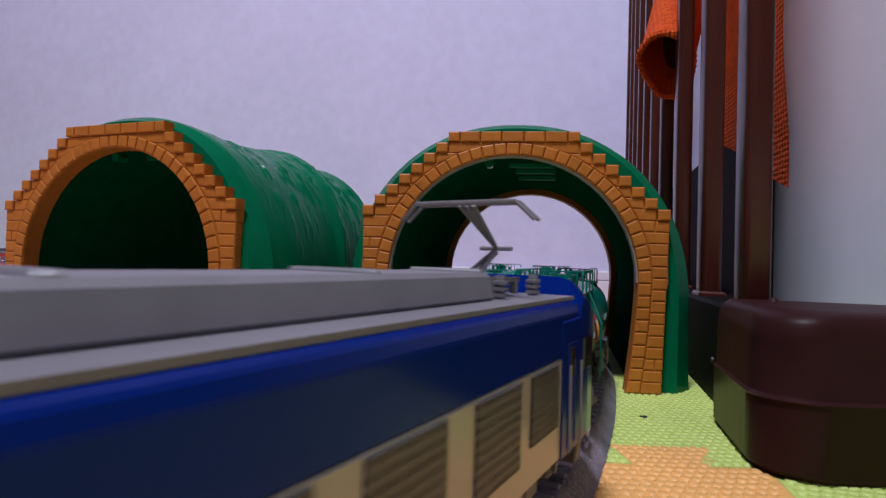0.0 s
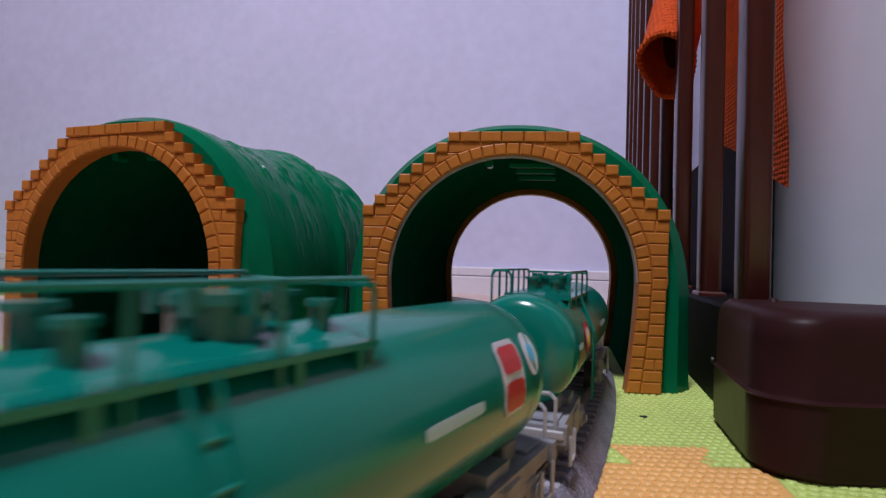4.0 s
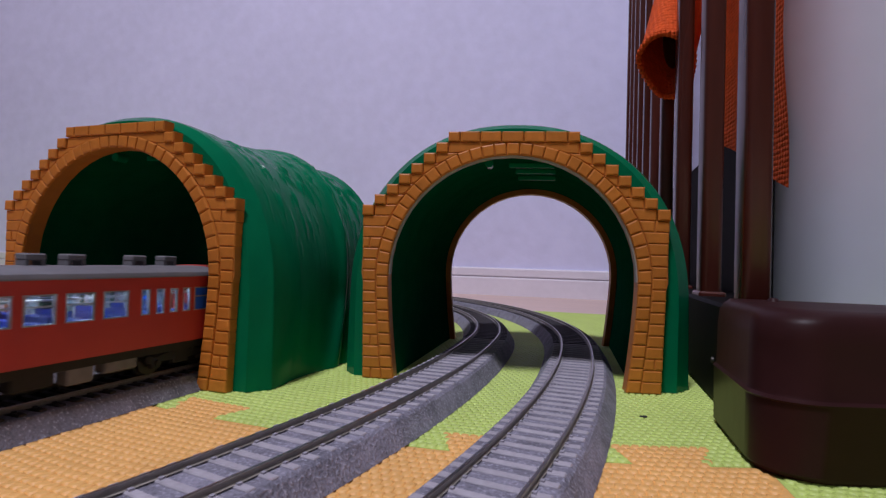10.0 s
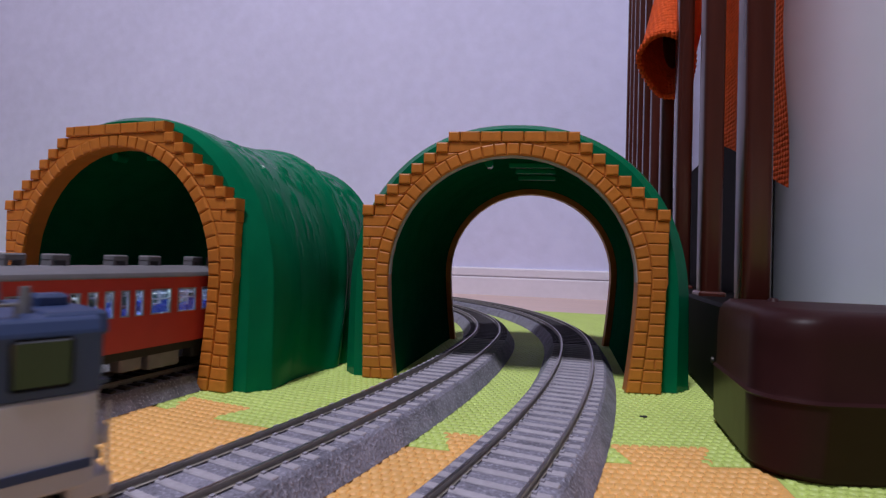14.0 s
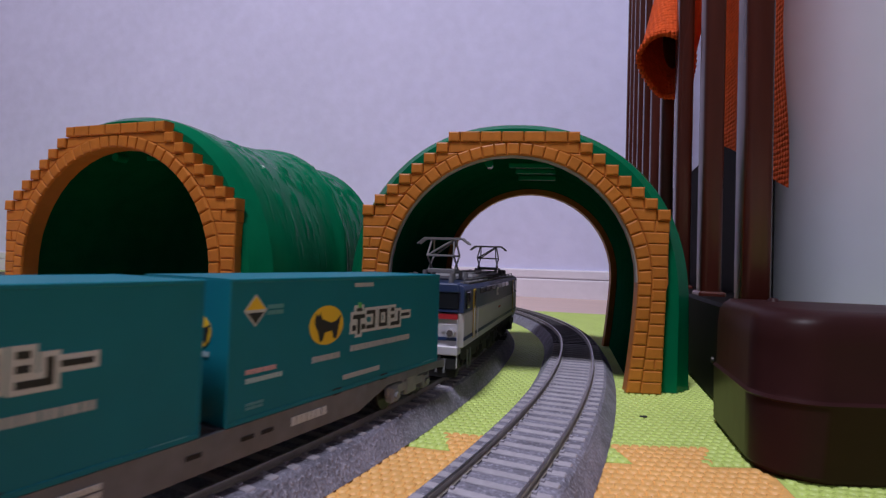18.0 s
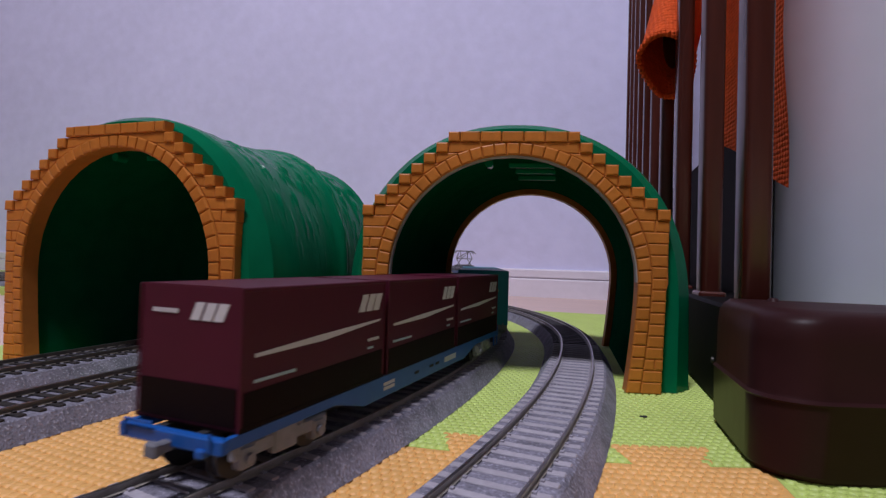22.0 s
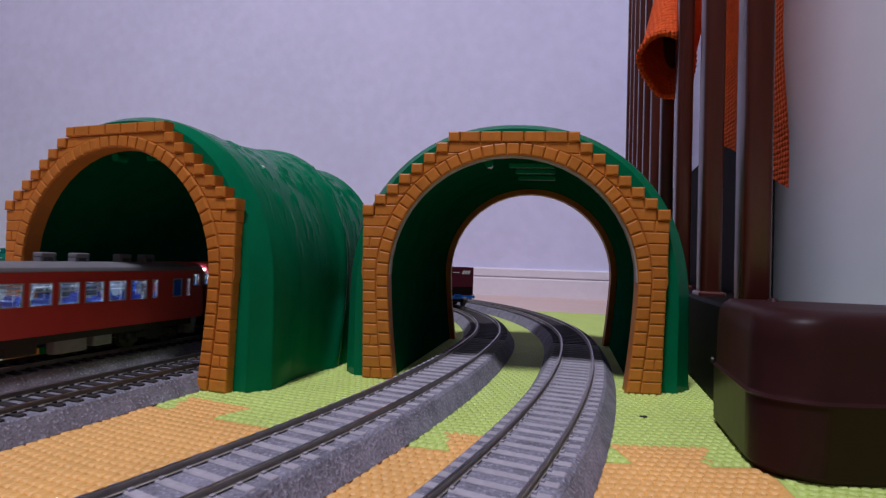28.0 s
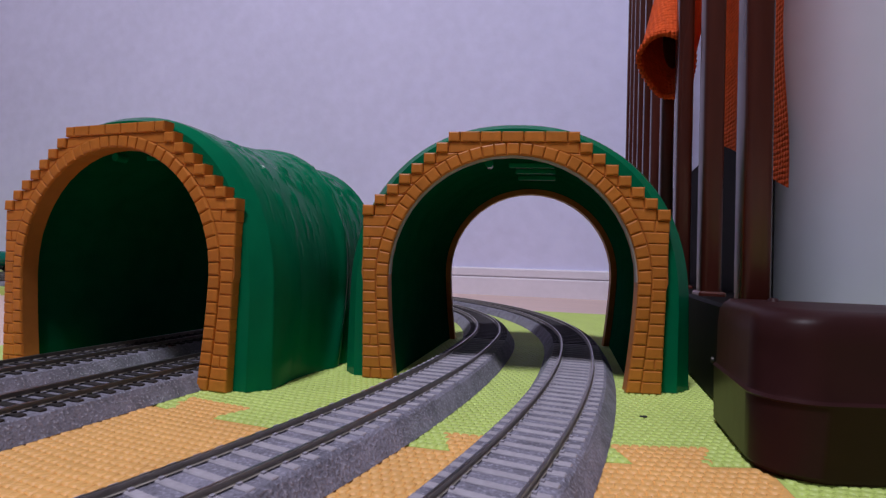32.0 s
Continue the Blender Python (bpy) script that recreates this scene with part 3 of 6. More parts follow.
    portal(root, depth, -1, skew, far_opening, rnd, s, False)
    return root


tunnel(pose(0.0335, 0.2602, 0, 0, 0, -6.8), "green plastic hill tunnel with orange brick arch over curved tracks", 0.152, 0.0164, 1.0, 2, 0.0607)
tunnel(pose(-0.1606, 0.2529, 0, 0, 0, -18.18), "green plastic hill tunnel with orange brick arch over straight tracks", 0.160, 0.0, 0.9685, 5, 0.0600)


# ---- fence on a dark base ----
BASE_TOP = 0.0455
FENCE_K, FENCE_C = 0.28, 0.070      # its line: x = K y + C
FA = math.atan(FENCE_K)
FM = Matrix.Translation((FENCE_C, 0, 0)) @ Matrix.Rotation(-FA, 4, "Z")     # local y runs along the fence


def fence_thing():
    root = thing("slatted_fence", Matrix.Identity(4), "reddish-brown lacquered slatted wooden fence on a black base rail", "fence")
    rail = part("base_rail", box((-0.0115, 0.2135, 0.0), (0.026, 1.06, BASE_TOP), 0.0015), M_BLACK, root, "black base rail")
    rail.matrix_world = FM
    part("screw", cyl((-0.0110, 0.248, 0.019), (-0.0125, 0.248, 0.019), 0.0013, 10), M_SCREW, rail).matrix_world = FM
    ys = [0.2192, 0.302, 0.398, 0.490, 0.575, 0.660, 0.745, 0.830, 0.915, 1.000]
    for y in ys:
        b = bmesh.new()
        z1 = 1.05
        pts = []
        w, d, c = 0.0108, 0.017, 0.0028
        add_box(b, (-0.007, y, BASE_TOP - 0.003), (-0.007 + w, y + d, z1), c, 3)
        o = part("slat", b, M_BAR, root, "reddish-brown lacquered slat", True)
        o.matrix_world = FM
        # spread foot of the slat
        f = part("slat_foot", box((-0.0085, y - 0.002, BASE_TOP - 0.001), (0.0055, y + d + 0.002, BASE_TOP + 0.0025), 0.001), M_BAR, root)
        f.matrix_world = FM
    r = part("top_rail", box((-0.012, 0.14, 1.05), (0.012, 1.06, 1.085), 0.004, 2), M_BAR, root, "reddish-brown top rail", True)
    r.matrix_world = FM
    return root


fence_thing()


def brown_base():
    """Dark brown plastic base block with a rounded corner and a seam half way up; its front runs askew to the fence."""
    root = thing("plastic_base_block", FM, "dark brown glossy plastic base block with a rounded corner", "base block")
    slope = math.tan(FA)
    rings = []
    for z, g in ((0.0, 0.0012), (0.002, 0.0), (0.0222, -0.0002), (0.0229, -0.0007), (0.0237, 0.0004), (0.0246, 0.0007), (0.040, 0.0010), (0.0452, 0.0016), (0.0478, 0.0032), (0.0490, 0.0056), (0.0493, 0.0085)):
        x0, r = -0.0184 + g, 0.0150
        y0 = 0.1556 + g
        ring = [(0.12, y0 + slope * 0.12, z), (0.12, 0.2130, z), (x0, 0.2130, z)]
        # the corner turns by less than a quarter, into the askew front
        span = math.pi / 2 + FA
        cx = x0 + r
        cy = y0 + slope * cx + r / math.cos(FA)
        for i in range(15):
            a = math.pi + span * i / 14
            ring.append((cx + r * math.cos(a), cy + r * math.sin(a), z))
        rings.append(ring)
    part("block_body", loft(rings), M_BROWN, root, "", True)
    part("cap_screw", cyl((-0.0010, 0.2030, 0.0490), (-0.0010, 0.2030, 0.0506), 0.0026, 16, 0.0012), M_BROWN, root, "domed brown screw cap", True)
    return root


brown_base()


def white_column():
    """The white rounded wall end that stands behind the brown base."""
    rings = []
    for z in (FLOOR_Z, 2.4):
        ring = []
        for i in range(33):
            a = math.pi * 0.98 + math.pi * 0.62 * i / 32
            ring.append((0.3630 + 0.145 * math.cos(a), 0.340 + 0.145 * math.sin(a), z))
        ring += [(0.9, 0.22, z), (0.9, 0.42, z)]
        rings.append(ring)
    ob = mesh_ob("wall_corner", loft(rings), M_WHITE, smooth=True)
    tagged(ob, "plain white rounded wall corner beside the fence", "wall", kind="structure")


white_column()


def dark_panel():
    ob = mesh_ob("dark_panel", box((0.036, 0.343, 0.0), (0.041, 0.80, 0.165), 0.001), M_BLACK)
    ob.matrix_world = FM
    tagged(ob, "black board standing behind the fence", "board")


dark_panel()


def knit_cloth():
    """An orange knitted cloth hung behind the slats, its folded hem curling out between two of them."""
    root = thing("knitted_cloth", FM, "orange knitted cloth hanging over the fence with a rolled hem", "cloth")
    rings = []
    for i in range(60):
        y = 0.3010 + 0.2095 * i / 59
        low = 0.101 + 0.40 * (y - 0.2905)
        ring = []
        for k in range(60):
            z = low + (0.9 - low) * k / 59
            ring.append((0.0315 - 0.002 * math.sin(y * 60) - 0.002 * math.sin(z * 40), y, z))
        rings.append(ring)
    part("hanging_sheet", loft(rings, False, False), M_CLOTH, root, "", True)
    # the roll that bulges out between two slats, open towards the tracks
    inv = FM.inverted()
    tip, root_end = inv @ Vector((0.1800, 0.428, 0.226)), inv @ Vector((0.232, 0.50, 0.350))
    axis = (tip - root_end).normalized()
    side = axis.cross(Vector((0, 0, 1))).normalized()
    up = side.cross(axis).normalized()
    rings = []
    for i in range(26):
        q = i / 25
        c = root_end.lerp(tip, q)
        a, b = 0.021 - 0.001 * q, 0.038 - 0.007 * q
        rings.append([tuple(c + side * (a * math.cos(2 * math.pi * k / 40) * (1 + 0.10 * math.sin(6 * math.pi * k / 40))) + up * (b * math.sin(2 * math.pi * k / 40))) for k in range(40)])
    part("rolled_hem", loft(rings, True, False), M_CLOTH, root, "", True)
    rim = rings[-1]
    bm = bmesh.new()
    for k in range(40):
        bmesh.ops.create_icosphere(bm, subdivisions=1, radius=0.0031, matrix=Matrix.Translation(rim[k]))
    part("hem_stitches", bm, M_CLOTH, root, "thick stitched hem", True)
    return root


knit_cloth()

# ---- trains: paints ----
V_RED = mat("vermilion_body_paint", (0.45, 0.038, 0.032), 0.42, grain=0.06, scale=120, wear=0.06)
V_ROOF = mat("grey_roof_paint", (0.15, 0.146, 0.160), 0.6, grain=0.12, scale=150)
V_LROOF = mat("pale_grey_roof_paint", (0.19, 0.185, 0.205), 0.5, grain=0.10, scale=150)
V_SILVER = mat("silver_frame", (0.42, 0.43, 0.46), 0.35, 0.7, grain=0.1, scale=300)
V_GLASS = mat("window_glass", (0.80, 0.84, 0.88), 0.03, trans=0.97)
V_DARKGLASS = mat("dark_window_glass", (0.015, 0.016, 0.02), 0.1, grain=0.2, scale=80)
V_SEAT = mat("blue_seat", (0.004, 0.022, 0.20), 0.7, grain=0.15, scale=200)
V_BLIND = mat("blue_blind", (0.008, 0.110, 0.68), 0.5, grain=0.1, scale=200)
V_CABIN = mat("cabin_lining", (0.22, 0.25, 0.30), 0.7, grain=0.05, scale=100)
V_STRIP = mat("lit_lamp_strip", (0.9, 0.95, 1.0), 0.5, glow=((0.80, 0.90, 1.0), 52.0))
V_HEAD = mat("lit_headlight", (1.0, 0.9, 0.8), 0.4, glow=((1.0, 0.80, 0.66), 3.0))
V_SIGN = mat("lit_destination_sign", (0.8, 0.8, 1.0), 0.4, glow=((0.50, 0.48, 1.0), 1.5))
V_SIGN2 = mat("lit_violet_sign", (0.9, 0.7, 1.0), 0.4, glow=((0.80, 0.40, 0.95), 1.1))
V_REAR = mat("lit_rear_lamp", (0.9, 0.9, 1.0), 0.4, glow=((0.84, 0.86, 1.0), 22.0))
V_LENS = mat("unlit_lens", (0.12, 0.10, 0.10), 0.12)
V_UNDER = mat("dark_underframe", (0.011, 0.0105, 0.012), 0.75, grain=0.3, scale=200)
V_GREYU = mat("grey_underframe", (0.150, 0.152, 0.175), 0.65, grain=0.2, scale=220, wear=0.1)
V_PALEU = mat("pale_grey_bogie", (0.250, 0.252, 0.280), 0.65, grain=0.25, scale=220, wear=0.1)
V_WHEEL = mat("wheel_steel", (0.035, 0.032, 0.032), 0.5, 0.4, grain=0.2, scale=300)
V_BLUE = mat("loco_slate_blue", (0.022, 0.042, 0.115), 0.40, grain=0.08, scale=120, wear=0.06)
V_CREAM = mat("loco_pale_grey", (0.52, 0.50, 0.55), 0.45, grain=0.05, scale=120)
V_YELLOW = mat("yellow_door_paint", (0.48, 0.32, 0.04), 0.45, grain=0.05, scale=150)
V_SIGNRED = mat("red_plate", (0.42, 0.02, 0.03), 0.5)
V_WHITE = mat("white_lettering", (0.58, 0.58, 0.60), 0.6, grain=0.05, scale=400)
V_PALE = mat("pale_lettering", (0.40, 0.55, 0.58), 0.6)
V_SOFT = mat("soft_white_lettering", (0.42, 0.43, 0.45), 0.6, grain=0.05, scale=400)
V_FAINT = mat("faint_teal_lettering", (0.10, 0.30, 0.33), 0.6)
V_PINK = mat("pinkish_lettering", (0.62, 0.36, 0.38), 0.6)
V_INK = mat("black_print", (0.012, 0.012, 0.014), 0.6)
V_DISC = mat("yellow_print", (0.80, 0.50, 0.02), 0.6)
V_LEAF = mat("leaf_green_print", (0.1, 0.45, 0.12), 0.6)
V_TEAL = mat("teal_container_paint", (0.001, 0.165, 0.225), 0.5, grain=0.06, scale=100, wear=0.06, spec=0.3)
V_MAROON = mat("maroon_container_paint", (0.068, 0.004, 0.018), 0.5, grain=0.08, scale=100, wear=0.06, spec=0.3)
V_MAROON2 = mat("dark_brown_container_paint", (0.009, 0.004, 0.004), 0.6, grain=0.1, scale=100, spec=0.08)
V_WAGONBLUE = mat("blue_wagon_paint", (0.006, 0.085, 0.34), 0.45, grain=0.1, scale=150)
V_TANK = mat("green_tank_paint", (0.001, 0.172, 0.128), 0.20, grain=0.05, scale=60, wear=0.04, spec=0.5)
V_ROYAL = mat("royal_blue_paint", (0.001, 0.017, 0.180), 0.18, grain=0.05, scale=90, spec=0.14)
V_OFFWHITE = mat("off_white_paint", (0.40, 0.37, 0.32), 0.2, grain=0.04, scale=90)
V_GRILLE = mat("grey_grille", (0.09, 0.085, 0.09), 0.5, grain=0.2, scale=400, stretch=(1, 1, 6))
V_PANTO = mat("pantograph_grey", (0.20, 0.195, 0.21), 0.5, 0.3, grain=0.1, scale=300)
V_RED_PRINT = mat("red_print", (0.50, 0.035, 0.035), 0.35)
V_CYAN = mat("cyan_print", (0.10, 0.42, 0.62), 0.5)
V_WRAIL = mat("off_white_end_rail", (0.42, 0.41, 0.42), 0.5, grain=0.1, scale=300)


def bx(name, lo, hi, material, parent, bevel=0.0, label="", seg=1):
    lo2 = [min(a, b) for a, b in zip(lo, hi)]
    hi2 = [max(a, b) for a, b in zip(lo, hi)]
    return part(name, box(lo2, hi2, bevel, seg), material, parent, label)


# ---- running gear shared by the vehicles ----
def bogie(parent, y, base, side_mat, wheel_r=0.0054, axles=(-1, 1), tall=0.0, name="bogie"):
    """A bogie frame with its wheels; its origin is the pivot."""
    bm = bmesh.new()
    for sx in (-1, 1):
        x = sx * 0.0125
        add_box(bm, (x - 0.0011, -base / 2 - 0.004, 0.0050), (x + 0.0011, base / 2 + 0.004, 0.0088), 0.0006)
        add_box(bm, (x - 0.0016, -0.0042, 0.0034), (x + 0.0016, 0.0042, 0.0112), 0.0007)
        for a in axles:
            add_box(bm, (x - 0.0016, a * base / 2 - 0.0023, 0.0028), (x + 0.0016, a * base / 2 + 0.0023, 0.0082), 0.0006)
            add_cyl(bm, (x + sx * 0.0012, a * base / 2, 0.0052), (x + sx * 0.0026, a * base / 2, 0.0052), 0.0013, 8)
        for d in (-0.0062, 0.0062):
            add_cyl(bm, (x, d * base / 0.026, 0.006), (x, d * base / 0.026, 0.0112), 0.0012, 8)
    add_box(bm, (-0.0125, -0.003, 0.005), (0.0125, 0.003, 0.0085))
    ob = part(name, bm, side_mat, parent)
    ob.location = (0, y, 0)
    for a in axles:
        w = bmesh.new()
        for sx in (-1, 1):
            add_cyl(w, (sx * 0.0078, a * base / 2, wheel_r), (sx * 0.0100, a * base / 2, wheel_r), wheel_r, 20)
            add_cyl(w, (sx * 0.0072, a * base / 2, wheel_r), (sx * 0.0079, a * base / 2, wheel_r), wheel_r + 0.0005, 20)
        add_cyl(w, (-0.012, a * base / 2, wheel_r), (0.012, a * base / 2, wheel_r), 0.001, 8)
        part("wheelset", w, V_WHEEL, ob, "", True)
    return ob


def coupler(parent, y, sgn, material=None, z=0.0095):
    bm = bmesh.new()
    add_box(bm, (-0.0012, min(y, y + sgn * 0.005), z - 0.0012), (0.0012, max(y, y + sgn * 0.005), z + 0.0012), 0.0004)
    add_box(bm, (-0.0018, min(y + sgn * 0.0036, y + sgn * 0.0058), z - 0.0016), (0.0016, max(y + sgn * 0.0036, y + sgn * 0.0058), z + 0.0016), 0.0005)
    part("coupler", bm, material or V_GREYU, parent)


def bars(parent, plane, x, y0, y1, z0, z1, rows, material, name="lettering"):
    """Unreadable lettering: short bars in rows on a flat side (plane 'x') or end (plane 'y')."""
    rnd = random.Random(int(abs(y0 * 1e5) + abs(z0 * 1e5) + 7 * rows))
    bm = bmesh.new()
    h = (z1 - z0) / rows
    t = 0.0001
    for r in range(rows):
        u, end = min(y0, y1), max(y0, y1)
        while u < end - h * 0.3:
            w = min(h * rnd.uniform(0.45, 0.9), end - u)
            a, b = z0 + r * h + h * 0.14, z0 + (r + 1) * h - h * 0.14
            if plane == "x":
                add_box(bm, (x - t, u, a), (x + t, u + w * 0.8, b))
            else:
                add_box(bm, (u, x - t, a), (u + w * 0.8, x + t, b))
            u += w
    return part(name, bm, material, parent)


def outline_side(parent, name, x, pts, material, label="", t=0.00006):
    """A flat printed shape on a side wall: outline of (y, z)."""
    return part(name, prism(pts, "x", x - t, x + t), material, parent, label)


def ellipse(cy, cz, a, b, n=28):
    return [(cy + a * math.cos(2 * math.pi * i / n), cz + b * math.sin(2 * math.pi * i / n)) for i in range(n)]


# ---- red diesel railcar ----
CAR = 0.1915
# windows along the side from the cab at +y: (centre, width, blind)
WINDOWS = [(0.0832, 0.0028, 0), (0.0724, 0.0104, 0)] + [(y, 0.0040, 0) for y in (0.0630, 0.0562, 0.0495, 0.0425)]
WINDOWS += [(y, 0.0104, 0) for y in (0.0298, 0.0163, 0.0028, -0.0107, -0.0242)]
WINDOWS += [(y, 0.0040, 0) for y in (-0.0345, -0.0408, -0.0473, -0.0538, -0.0603, -0.0666)]
WINDOWS_A = WINDOWS + [(-0.0765, 0.0104, 1)]
WINDOWS_B = [(y, w, 1 if y == 0.0724 else 0) for y, w, b in WINDOWS] + [(-0.0772, 0.0104, 0), (-0.0893, 0.0100, 0)]
WINDOWS_TWO = [(0.0838, 0.0028, 0), (0.0759, 0.0066, 1), (0.0605, 0.0036, 0), (-0.0340, 0.0036, 0), (-0.0450, 0.0100, 0), (-0.0577, 0.0076, 0), (-0.0755, 0.0064, 1), (-0.0838, 0.0028, 0)]
WINDOWS_TWO += [(y, 0.0098, 0) for y in (0.0504, 0.0380, 0.0257, 0.0134, 0.0010, -0.0112, -0.0234)]
SILL, HEAD, EAVE, CAR_BASE = 0.0260, 0.0362, 0.0412, 0.0130
HALF_W = 0.0178


def railcar(label, cab_front, cab_rear, cooler, lit, group, plan, plain_front=False):
    root = thing("diesel_railcar", Matrix.Identity(4), label, "railcar", group)
    f, r = CAR / 2, -CAR / 2
    k = 1 if cab_front else -1
    fw, rw = (f - 0.0030 if cab_front else f), (r + 0.0030 if cab_rear else r)
    wins = sorted((k * y, w, b) for y, w, b in plan)
    for sx in (-1, 1):
        xo, xi = sx * HALF_W, sx * (HALF_W - 0.0010)
        wall = bmesh.new()
        def slab2(y0, y1, z0, z1):
            add_box(wall, (min(xo, xi), y0, z0), (max(xo, xi), y1, z1))
        slab2(rw, fw, CAR_BASE, SILL)
        slab2(rw, fw, 0.0388, EAVE)
        slab2(rw + (0.0054 if cab_rear else 0), fw - (0.0054 if cab_front else 0), HEAD, 0.0388)
        slab2(rw, rw + (0.0054 if cab_rear else 0.0001), SILL, 0.0318)
        slab2(fw - (0.0054 if cab_front else 0.0001), fw, SILL, 0.0318)
        y = rw + (0.0054 if cab_rear else 0)
        stop = fw - (0.0054 if cab_front else 0)
        for c, w, b in wins:
            slab2(y, c - w / 2, SILL, HEAD)
            y = c + w / 2
        slab2(y, stop, SILL, HEAD)
        side = part("side_wall", wall, V_RED, root, "vermilion side wall")
        lining = bmesh.new()
        xl0, xl1 = sorted((xi, xi - sx * 0.0005))
        y = r + 0.010
        for z_lo, z_hi in ((CAR_BASE + 0.002, SILL - 0.0002), (HEAD + 0.0002, EAVE - 0.0034)):
            add_box(lining, (xl0, r + 0.010, z_lo), (xl1, f - 0.010, z_hi))
        for c, w, b in wins:
            if c - w / 2 - y > 0.0004:
                add_box(lining, (xl0, y, SILL - 0.0002), (xl1, c - w / 2 - 0.0002, HEAD + 0.0002))
            y = c + w / 2 + 0.0002
        part("inner_lining", lining, V_CABIN, side)
        for c, w, blind in wins:
            a, b = c - w / 2, c + w / 2
            fr = bmesh.new()
            e = 0.00045
            X0, X1 = min(xo, xi) - 0.0002, max(xo, xi) + 0.0002
            for lo, hi in (((a, SILL), (b, SILL + e)), ((a, HEAD - e), (b, HEAD)), ((a, SILL + e), (a + e, HEAD - e)), ((b - e, SILL + e), (b, HEAD - e))):
                add_box(fr, (X0, lo[0], lo[1]), (X1, hi[0], hi[1]))
            if w > 0.009:
                add_box(fr, (X0, a + e, (SILL + HEAD) / 2 + 0.0008), (X1, b - e, (SILL + HEAD) / 2 + 0.0013))
            win = part("window_frame", fr, V_SILVER, root)
            xm = (xo + xi) / 2
            bx("pane", (xm - 0.0001, a + e, SILL + e), (xm + 0.0001, b - e, HEAD - e), V_BLIND if blind else V_GLASS, win)
        for q, cab in ((1, cab_front), (-1, cab_rear)):
            if not cab:
                if plan is WINDOWS_A:
                    bx("vent_plate", (min(xo, xo + sx * 0.0002), q * (f - 0.0065) - 0.0022, 0.0318), (max(xo, xo + sx * 0.0002), q * (f - 0.0065) + 0.0022, 0.0338), V_DARKGLASS, root)
                continue
            if plain_front and q > 0:
                # a closed corner with a round side lamp in place of the wrapped window
                bx("corner_panel", (min(xo, xi), fw - 0.0054, 0.0318), (max(xo, xi), fw, 0.0388), V_RED, root)
                part("side_lamp", cyl((xo, fw - 0.0030, 0.0352), (xo + sx * 0.0012, fw - 0.0030, 0.0352), 0.0017, 14, 0.0013), V_GREYU, root, "small grey side lamp")
                continue
            # the cab's side window wraps round the corner
            yc = sorted((q * (f - 0.0030), q * (f - 0.0084)))
            g = bmesh.new()
            X0, X1 = min(xo, xi) - 0.0001, max(xo, xi) + 0.0001
            for y0, y1, z0, z1 in ((yc[0], yc[1], 0.0318, 0.0323), (yc[0], yc[1], 0.0384, 0.0388), (yc[0], yc[0] + 0.0005, 0.0318, 0.0388), (yc[1] - 0.0005, yc[1], 0.0318, 0.0388), ((yc[0] + yc[1]) / 2 - 0.0003, (yc[0] + yc[1]) / 2 + 0.0003, 0.0318, 0.0388)):
                add_box(g, (X0, y0, z0), (X1, y1, z1))
            win = part("cab_side_window", g, V_SILVER, root)
            bx("pane", ((xo + xi) / 2 - 0.0001, yc[0], 0.0320), ((xo + xi) / 2 + 0.0001, yc[1], 0.0386), V_GLASS, win)
    # roof: shallow barrel
    rings = []
    for y in (rw, fw):
        ring = [(-HALF_W - 0.0003, y, EAVE - 0.0004)]
        for i in range(13):
            a = math.pi - math.pi * i / 12
            ring.append((math.cos(a) * (HALF_W + 0.0003), y, EAVE + 0.0038 * math.sin(a) ** 0.75 + 0.0002))
        ring.append((HALF_W + 0.0003, y, EAVE - 0.0004))
        rings.append(ring)
    part("roof", loft(rings), V_ROOF, root, "grey barrel roof", True)
    for y in (0.0700, 0.0548, 0.0305, 0.0140, -0.0108, -0.0253, -0.0520, -0.0680):
        if cooler and abs(y - cooler * 0.056) < 0.028:
            continue
        v = bmesh.new()
        add_box(v, (-0.0028, y - 0.0036, EAVE + 0.0058), (0.0028, y + 0.0036, EAVE + 0.0082), 0.0005)
        for d in (-0.0027, 0.0027):
            add_box(v, (-0.0026, y + d - 0.0007, EAVE + 0.0032), (0.0026, y + d + 0.0007, EAVE + 0.0060))
        part("roof_vent", v, V_ROOF, root)
    if cooler:
        c = cooler * 0.061
        for d in (-0.0066, 0.0066):
            part("roof_cooler", prism([(c + d - 0.0063, EAVE + 0.0034), (c + d + 0.0063, EAVE + 0.0034), (c + d + 0.0063, EAVE + 0.0068), (c + d + 0.0046, EAVE + 0.0088), (c + d - 0.0046, EAVE + 0.0088), (c + d - 0.0063, EAVE + 0.0068)], "x", -0.011, 0.011, 0.0006), V_ROOF, root, "grey cooling unit")
    # inside: floor, lamp strips, seats
    bx("cabin_floor", (-HALF_W + 0.0012, r + 0.004, CAR_BASE + 0.001), (HALF_W - 0.0012, f - 0.004, CAR_BASE + 0.002), V_CABIN, root)
    bx("cabin_ceiling", (-HALF_W + 0.0012, r + 0.004, EAVE - 0.0022), (HALF_W - 0.0012, f - 0.006, EAVE - 0.0012), V_CABIN, root)
    for i in range(8):
        y = -0.072 + 0.0206 * i
        bx("lamp_strip", (-0.0012, y - 0.0040, EAVE - 0.0042), (0.0012, y + 0.0040, EAVE - 0.0034), V_STRIP, root)
        bx("luggage_rack", (0.0120, y - 0.0090, 0.0335), (0.0150, y + 0.0090, 0.0341), V_SILVER, root)
        bx("luggage_rack", (-0.0150, y - 0.0090, 0.0335), (-0.0120, y + 0.0090, 0.0341), V_SILVER, root)
